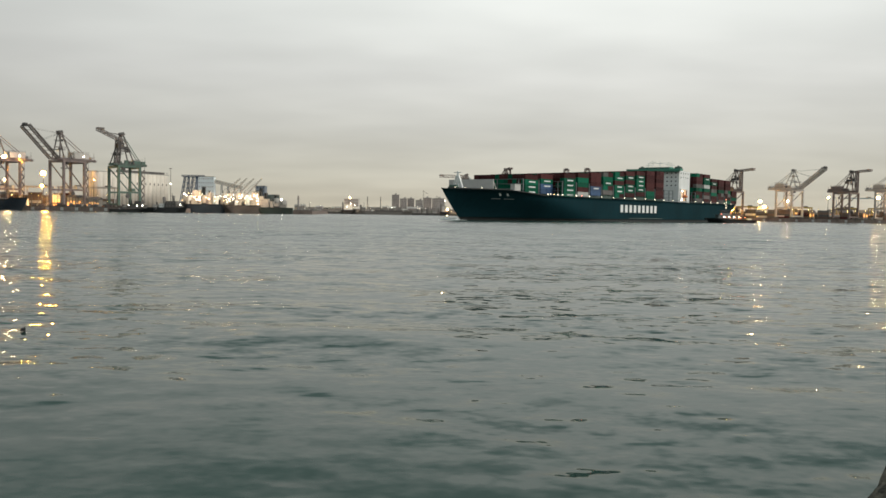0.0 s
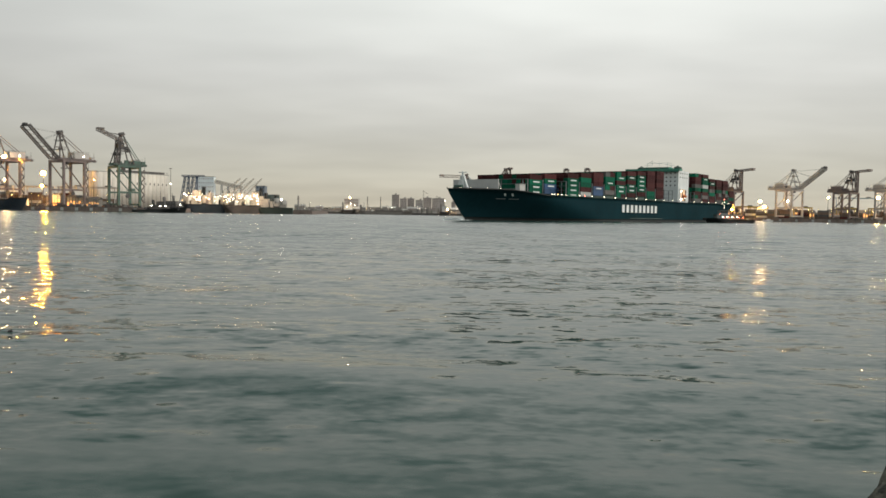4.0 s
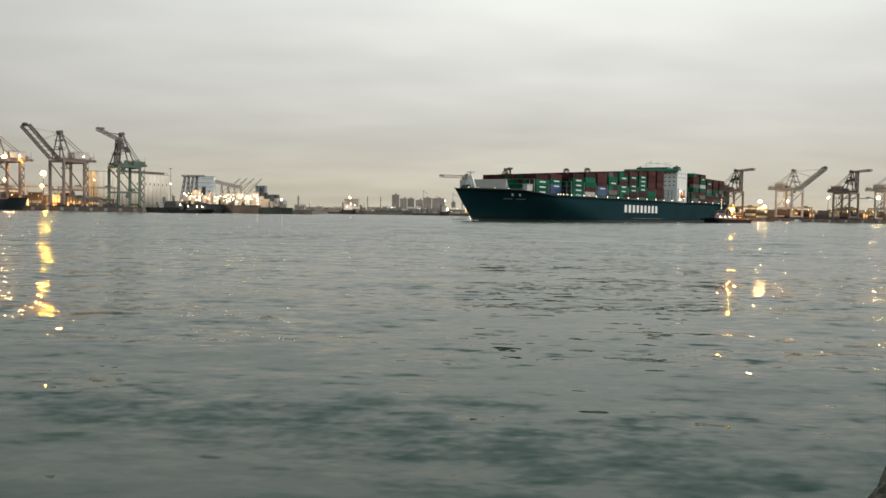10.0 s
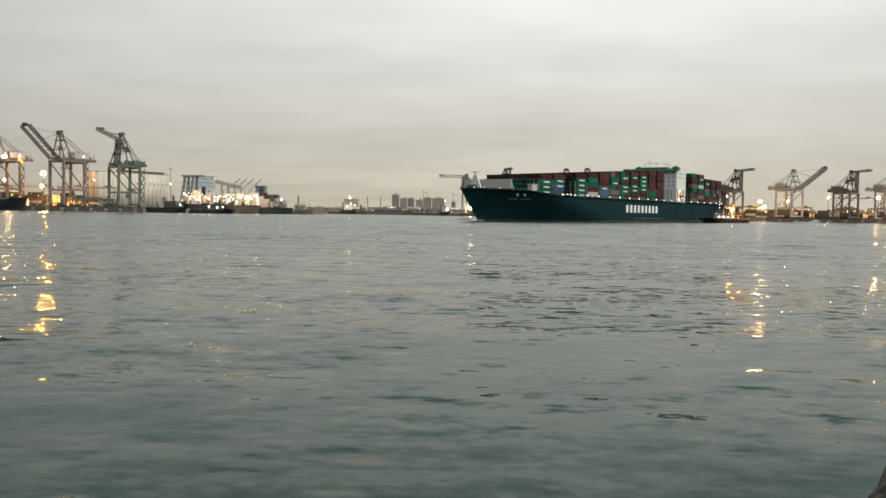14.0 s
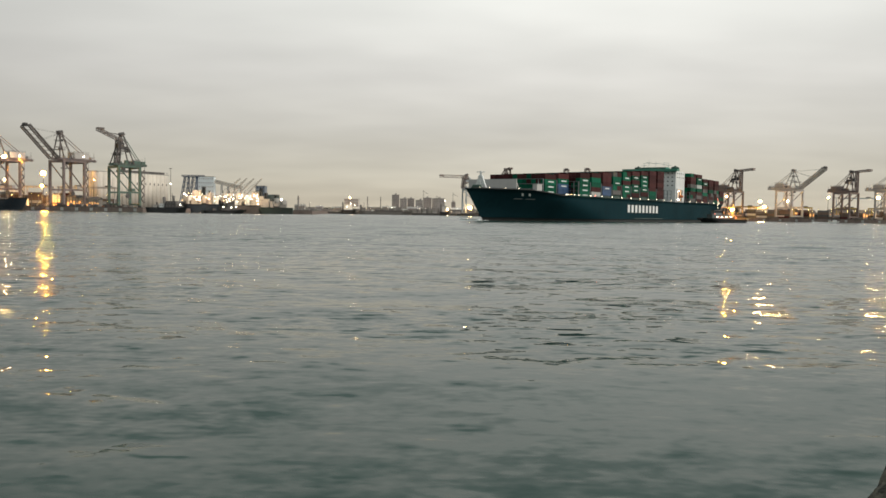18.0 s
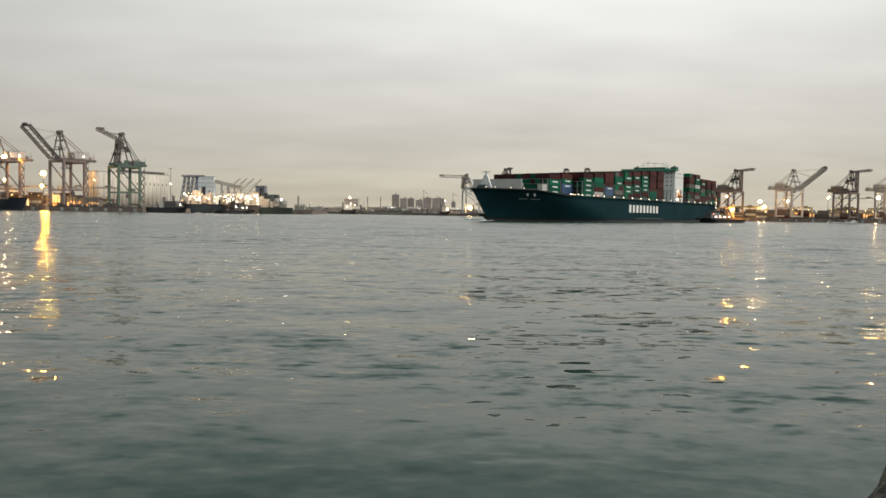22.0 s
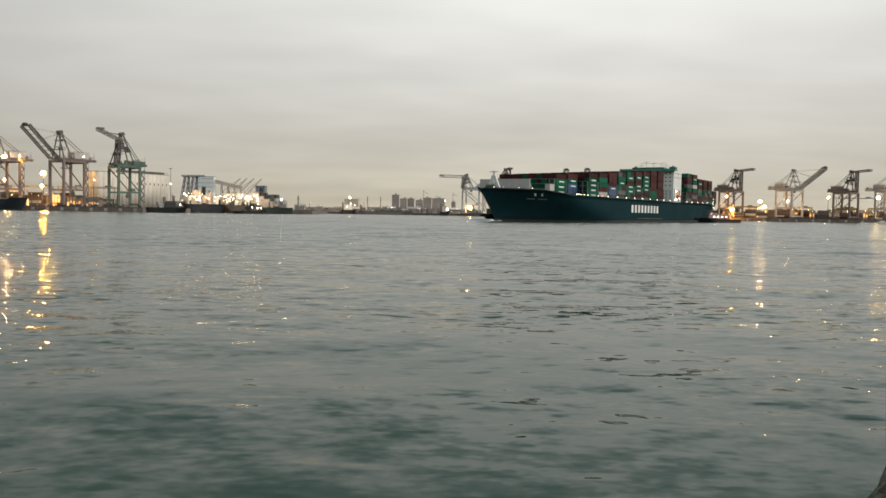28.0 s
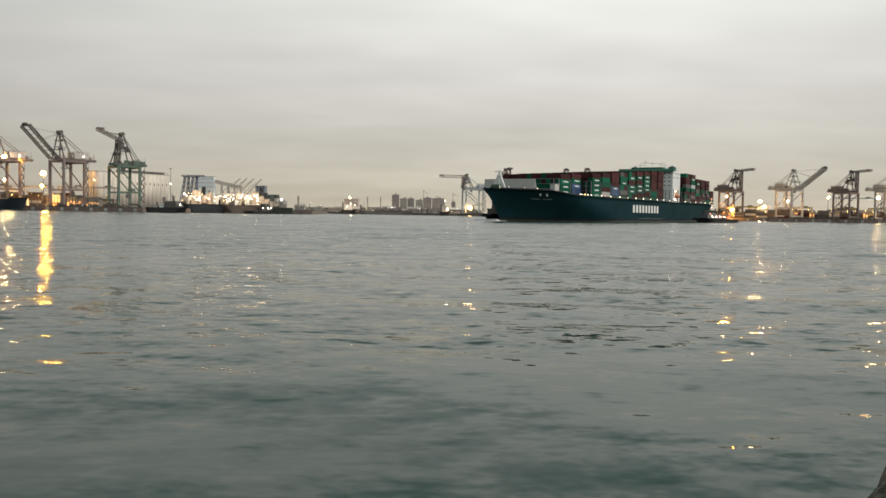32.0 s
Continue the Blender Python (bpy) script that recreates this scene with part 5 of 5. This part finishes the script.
for i in range(22):
    x = -402 + i * 4.9 + rng.uniform(-2, 2)
    lamp_mast(pose(x, 752 + rng.uniform(-4, 6), 4), rng.uniform(5, 13), 0.26, 2, G_YARD, "small amber yard lamp post", "yard lamp posts")
for x0, x1, z1 in ((-352, -345, 14), (-339, -326, 12), (-322, -310, 10.5)):
    sh = house("transit_shed", "quay shed with glowing amber panels for its openings", "building", x0, x1, 746, 8, 4, z1, M_SHED, 0, 0, "gable")
    n = max(3, int((x1 - x0) / 2.2))
    w = (x1 - x0) / n
    for k in range(n):
        h = (z1 - 4) * rng.uniform(0.25, 0.62)
        z = 4 + rng.uniform(0.2, 1.6) + h / 2
        # panel glows by itself for the amber light of the west yard
        part("glow_panel", Geo().box((x0 + (k + 0.5) * w, 745.95, z), (w * rng.uniform(0.45, 0.85), 0.2, h)), G_SHED, sh, "shed opening drawn as a glowing amber panel")
        part("pillar", Geo().box((x0 + k * w, 745.7, (z1 + 4) / 2), (0.35, 0.35, z1 - 4)), M_SHEDDK, sh)
# made-up hut; its cream colour gives the pale lit patch at the bow
hut = thing("quay_hut", "small cream hut added for the lit patch by the bow", "hut", pose(-366.2, 727, 4.0))
part("wall", Geo().box((0, 0, 2.9), (3.6, 4, 5.8), 0, 0.8), M_CREAM, hut)
part("roof", Geo().box((0, 0, 5.95), (3.6, 4, 0.3)), M_CONC, hut)
part("door", Geo().box((0.4, -1.95, 1.1), (1.0, 0.2, 2.1)), M_SHEDDK, hut)
# stacked goods, sheet piles and low huts along the west quay, before the amber floods
for i in range(30):
    x = -436 + i * 5.2 + rng.uniform(-1.5, 1.5)
    if abs(x + 366) < 4:
        continue
    st = thing("goods_pile", "dusky pile of goods and sheeted gear on the quay", "goods", pose(x, 736 + rng.uniform(-3, 4), 4.0, 0, 0, rng.uniform(-20, 20)), "goods piles")
    hh = rng.uniform(1.0, 3.4)
    w = rng.uniform(2.0, 5.0)
    part("sheeted_stack", Geo().box((0, 0, hh / 2), (w, 2.6, hh), 0, rng.uniform(0.6, 1.0)), rng.choice((M_QUAY, M_CDULL, M_CRANE_RED, M_SHED, M_CORANGE)), st)
    part("pallet", Geo().box((w * 0.55, 0.2, 0.5), (1.6, 2.0, 1.0)), M_CDULL, st)
    if i % 4 == 1:
        part("post", Geo().tube((-w * 0.5, 0, 0), (-w * 0.5, 0, rng.uniform(6, 11)), 0.16, 0.12, 6), M_STEEL, st)
for i in range(22):
    x = -440 + i * 8.0 + rng.uniform(-2, 2)
    if -262 - 6 < x:
        break
    cr = thing("crate_pile", "low pile of crates on the quay edge", "crates", pose(x, 728 + rng.uniform(0, 3), 4.0), "crate piles")
    for k in range(rng.randint(1, 3)):
        part("crate", Geo().box((rng.uniform(-2, 2), rng.uniform(-0.5, 0.5), 0.9 + 0 * k), (rng.uniform(1.5, 4), 2.4, 1.8)), rng.choice((M_QUAY, M_SHEDDK, M_SHED)), cr)


# ---------------------------------------------------------------- quay face: fenders and kerbs
def fender_row(a, b, n, z, label, group):
    a, b = Vector(a), Vector(b)
    d = (b - a).normalized()
    f0 = None
    for i in range(n):
        p = a.lerp(b, (i + 0.5) / n)
        if f0 is None:
            f0 = thing("fender", label, "fender", pose(p.x, p.y, 0, 0, 0, math.degrees(math.atan2(d.y, d.x))), group)
            part("rubber", Geo().box((0, -0.45, z * 0.5), (1.5, 0.9, z)), M_RUBBER, f0)
            part("plate", Geo().box((0, -1.0, z * 0.5), (2.6, 0.2, z * 0.8)), M_CGREY, f0, "pale fender plate")
        else:
            copy_thing(f0, pose(p.x, p.y, 0, 0, 0, math.degrees(math.atan2(d.y, d.x))))


fender_row((-440, 722, 0), (-262, 722, 0), 14, 3.4, "pale plated rubber fender on the quay wall", "west fenders")
fender_row((330, 978, 0), (620, 941, 0), 16, 3.4, "rubber fender on the quay wall", "east fenders")


# ---------------------------------------------------------------- far north shore
FAR = [(-87.5, -75.5, 33), (-74.5, -63, 27), (-62.5, -51, 27.5), (-47.5, -35.5, 24.5), (-35, -21, 29), (-20, 1.5, 28.5), (13, 20, 22), (-172, -150, 13)]
for i, (x0, x1, z1) in enumerate(FAR[:7]):
    house("apartment_block", "far grey-brown apartment block with rows of windows", "building", x0, x1, 1400 + (i % 3) * 14, 16, 3.0, z1, M_APART if i % 2 == 0 else M_APART2, max(3, int(z1 / 3.2)), max(3, int((x1 - x0) / 2.6)), win=M_DULLPANE, group="far apartment blocks")
    ob = thing("water_tank", "small rooftop tank house on the block", "tank", None, "rooftop tanks")
    part("tank_body", Geo().box(((x0 + x1) / 2 + (i % 2) * 2, 1408 + (i % 3) * 14, z1 + 1.7), (3.4, 4, 2.6)), M_APART2, ob)
house("grey_building", "broad grey harbour office building", "building", -156, -134, 1300, 20, 3, 23, M_APART2, 5, 8, win=M_DULLPANE)
house("white_shed", "low white harbour shed", "building", -172, -158, 1285, 12, 3, 10.5, M_WHITE, 1, 5)
rng = random.Random(11)
x = -232.0
while x < 40:
    w = rng.uniform(9, 24)
    house("harbour_shed", "low dim harbour shed on the far shore", "building", x, x + w, 1275 + rng.uniform(0, 25), 14, 3, rng.uniform(6.5, 11.5), rng.choice((M_APART, M_FARSHED, M_FARSHED, M_SHED)), 1, max(1, int(w / 8)), rng.choice(("flat", "gable")), win=M_DULLPANE, group="far sheds", roof_mat=rng.choice((M_PALEROOF, M_FARSHED, M_SHED)))
    x += w + rng.uniform(-1, 4)
for x, z1, r in ((-118.5, 27.5, 0.9), (-98, 27.5, 0.9), (-226, 27, 1.7)):
    c = thing("chimney", "slim dark chimney on the far shore", "chimney", None, "chimneys")
    part("stack", Geo().tube((x, 1290, 3), (x, 1290, z1), r, r * 0.75, 10), M_FARSHED, c)
    part("platform", Geo().tube((x, 1290, z1 * 0.8), (x, 1290, z1 * 0.8 + 0.4), r + 0.7, r + 0.7, 10), M_STEEL, c)
build_freighter("small white coaster with brightened deckhouse at the far shore", pose(-133, 1262, 0), 22, 4, 6.0, M_HULLDK, 12, 12, 8, M_WHITE,
                lamps=((2, -4, 13, 0.5, G_WHITE), (8, -4, 16, 0.5, G_WHITE), (14, -4, 11, 0.5, G_WHITE), (10, 0, 25, 0.7, G_PALE)))
build_freighter("long dark hull moored at the far shore", pose(-46, 1258, 0, 0, 0, 0), 82, 6, 5.0, M_FARHULL, 75, 6, 4, M_FARSHED)
build_freighter("white workboat with a mast at the far shore", pose(10, 1240, 0), 16, 3.5, 5.5, M_HULLDK, 9, 7, 8, M_WHITE, lamps=((4, -3, 9, 0.6, G_PALE), (8, -3, 22, 0.6, G_WHITE)))
for x, z in ((-205, 14), (-190, 10), (-126, 8), (-112, 7), (-80, 8.5), (-40, 11), (-28, 8), (-243, 10), (-218, 12), (-8, 8), (20, 9)):
    lamp_mast(pose(x, 1268, 3), z, 0.36, 3, G_WHITE if x % 3 else G_PALE, "small shore lamp post", "shore lamps")

rng = random.Random(31)
for i in range(30):
    x = -250 + i * 9.4 + rng.uniform(-4, 4)
    lamp_mast(pose(x, 1262 + rng.uniform(-3, 8), 3), rng.uniform(3.0, 8.5), 0.24, 2, G_WHITE if i % 3 else G_DECK, "small shore lamp post", "shore lamps")
for i in range(26):
    x = -252 + i * 11.0 + rng.uniform(-4, 4)
    sh = thing("quay_shack", "small pale hut among stacked goods on the far quay", "hut", pose(x, 1266, 3.0, 0, 0, rng.uniform(-8, 8)), "quay huts")
    w, hh = rng.uniform(2.5, 7), rng.uniform(2.2, 4.6)
    part("wall", Geo().box((0, 0, hh / 2), (w, 4, hh)), rng.choice((M_WHITE, M_SHED, M_FARSHED, M_APART2, M_PALE)), sh)
    part("roof", Geo().box((0, 0, hh + 0.15), (w + 0.5, 4.5, 0.3)), rng.choice((M_CONC, M_PALEROOF)), sh)
    if i % 3 == 0:
        part("aerial", Geo().tube((w * 0.3, 0, hh), (w * 0.3, 0, hh + rng.uniform(5, 11)), 0.2, 0.1, 5), M_STEEL, sh)
for x, z1 in ((-33, 39), (14, 36), (-12, 31)):
    c = thing("derrick_mast", "thin lattice mast above the far shore", "mast", None, "far masts")
    part("lattice", Geo().truss((x, 1320, 3), (x + 0.6, 1320, z1), 1.1, 1.1, 12, 0.2, 0.12), M_FARSHED, c)
    part("jib", Geo().truss((x + 0.6, 1320, z1 - 1), (x + 8, 1320, z1 - 6), 0.8, 0.8, 5, 0.16, 0.1), M_FARSHED, c)


# ---------------------------------------------------------------- tree belt along the far shore
def tree_belt(x0, x1, y, z0, h, n, seed, label):
    rng = random.Random(seed)
    g = Geo()
    for i in range(n):
        x, z = rng.uniform(x0, x1), z0 + rng.random() ** 0.7 * h
        s = rng.uniform(0.7, 1.6)
        a = [Vector((rng.uniform(-1, 1), rng.uniform(-1, 1), rng.uniform(-0.7, 0.7))) * s for _ in range(4)]
        c = Vector((x, y + rng.uniform(-4, 4), z))
        g.add([c + p for p in a], [(0, 1, 2), (0, 2, 3), (0, 3, 1), (1, 3, 2)])
    return solid("tree_belt", g, M_TREE, label, "trees", kind="stuff")


tree_belt(-230, 60, 1330, 3, 6.5, 5000, 8, "dim belt of trees behind the far shore")
tree_belt(300, 700, 1075, 4, 7.0, 4000, 9, "dim belt of trees behind the east yard")


# ---------------------------------------------------------------- rock at the viewer's quay
def build_rock():
    """A leaning boulder with a broken, weathered face."""
    g = Geo()
    nu, nv = 240, 170
    vs, fs = [], []
    for k in range(nv + 1):
        e = -math.pi / 2 + math.pi * k / nv
        for i in range(nu):
            t = 2 * math.pi * i / nu
            q = Vector((math.cos(e) * math.cos(t), math.cos(e) * math.sin(t), math.sin(e)))
            q = Vector([math.copysign(abs(c) ** 0.25, c) for c in q])
            q = Vector((q.x * 0.6, q.y * 0.8, q.z * 1.95))
            w = noise.noise(q * 1.7) * 0.02 + noise.noise(q * 6.0) * 0.016 + noise.noise(q * 15.0) * 0.018 + noise.noise(q * 36.0) * 0.012
            w -= 0.03 * max(0.0, math.sin(q.z * 13.0 + 3.0 * noise.noise(q * 2.0))) ** 6
            vs.append(q + Vector((math.cos(t), math.sin(t), 0.3)) * w)
    for k in range(nv):
        for i in range(nu):
            j = (i + 1) % nu
            fs.append((k * nu + i, k * nu + j, (k + 1) * nu + j, (k + 1) * nu + i))
    g.add(vs, fs)
    return solid("rock", g, M_ROCK, "rough brown shore rock at the quay's edge", "rock", m=pose(2.500, 4.05, 0.301, 0, 32.0, 0), smooth=False)


build_rock()


# ---------------------------------------------------------------- what moves
def motions():
    def ship_pose(t):
        w = t / 32.0
        a = 0.6398 + (0.5215 - 0.6398) * w
        return pose(-1.05 + 19.5 * w, 373.2 - 14.0 * w, 0, 0, 0, 270 - math.degrees(a))

    walk(SHIP, [(t, ship_pose(t)) for t in (0, 4, 8, 12, 16, 20, 24, 28, 32)])
    # bearings of the tugs follow the ship's quarter and bow
    walk(TUG_STERN, [(t, pose(195.0 - 12.0 * t / 32, 564 - 4 * t / 32, 0, 0, 0, 180 + 24 * t / 32)) for t in (0, 8, 16, 24, 32)])
    walk(TUG_BOW, [(t, ship_pose(t) @ pose(-82 + 11.5 * max(0, t - 12) / 20, -26.3, 0)) for t in (0, 6, 12, 16, 20, 24, 28, 32)])
    walk(TUG_WEST, [(t, pose(x, y, 0, 0, 0, rz)) for t, x, y, rz in ((0, -260, 695, 0), (6, -231, 695, 2), (12, -203, 700, 8), (18, -189, 715, 35), (24, -181, 740, 55), (28, -178, 765, 60), (32, -173.5, 790, 60))])
    walk(LAUNCH, [(0, pose(345, 935, 0, 0, 0, -4)), (32, pose(507, 918, 0, 0, 0, -4))])
    walk(FLOAT, [(t, pose(x, y, z, 4 * math.sin(t * 2.1), 5 * math.cos(t * 1.7), 20 + 2 * t)) for t, x, y, z in (
        (0, -9.98, 19.65, 0.02), (1, -9.92, 19.3, -0.01), (2, -9.98, 19.2, 0.02), (3.5, -10.04, 19.2, 0.03), (5.6, -10.2, 19.25, 0.0),
        (6.3, -10.28, 19.3, 0.03), (7, -10.2, 18.9, 0.0), (12, -10.9, 18.2, 0.02), (20, -12.0, 17.2, 0.0), (32, -13.5, 15.6, 0.02))])
    # the wave field drifts in
    walk(WATER, [(t, pose(DRIFT[0] * t, DRIFT[1] * t, 0)) for t in (0, 8, 16, 24, 32)])


motions()
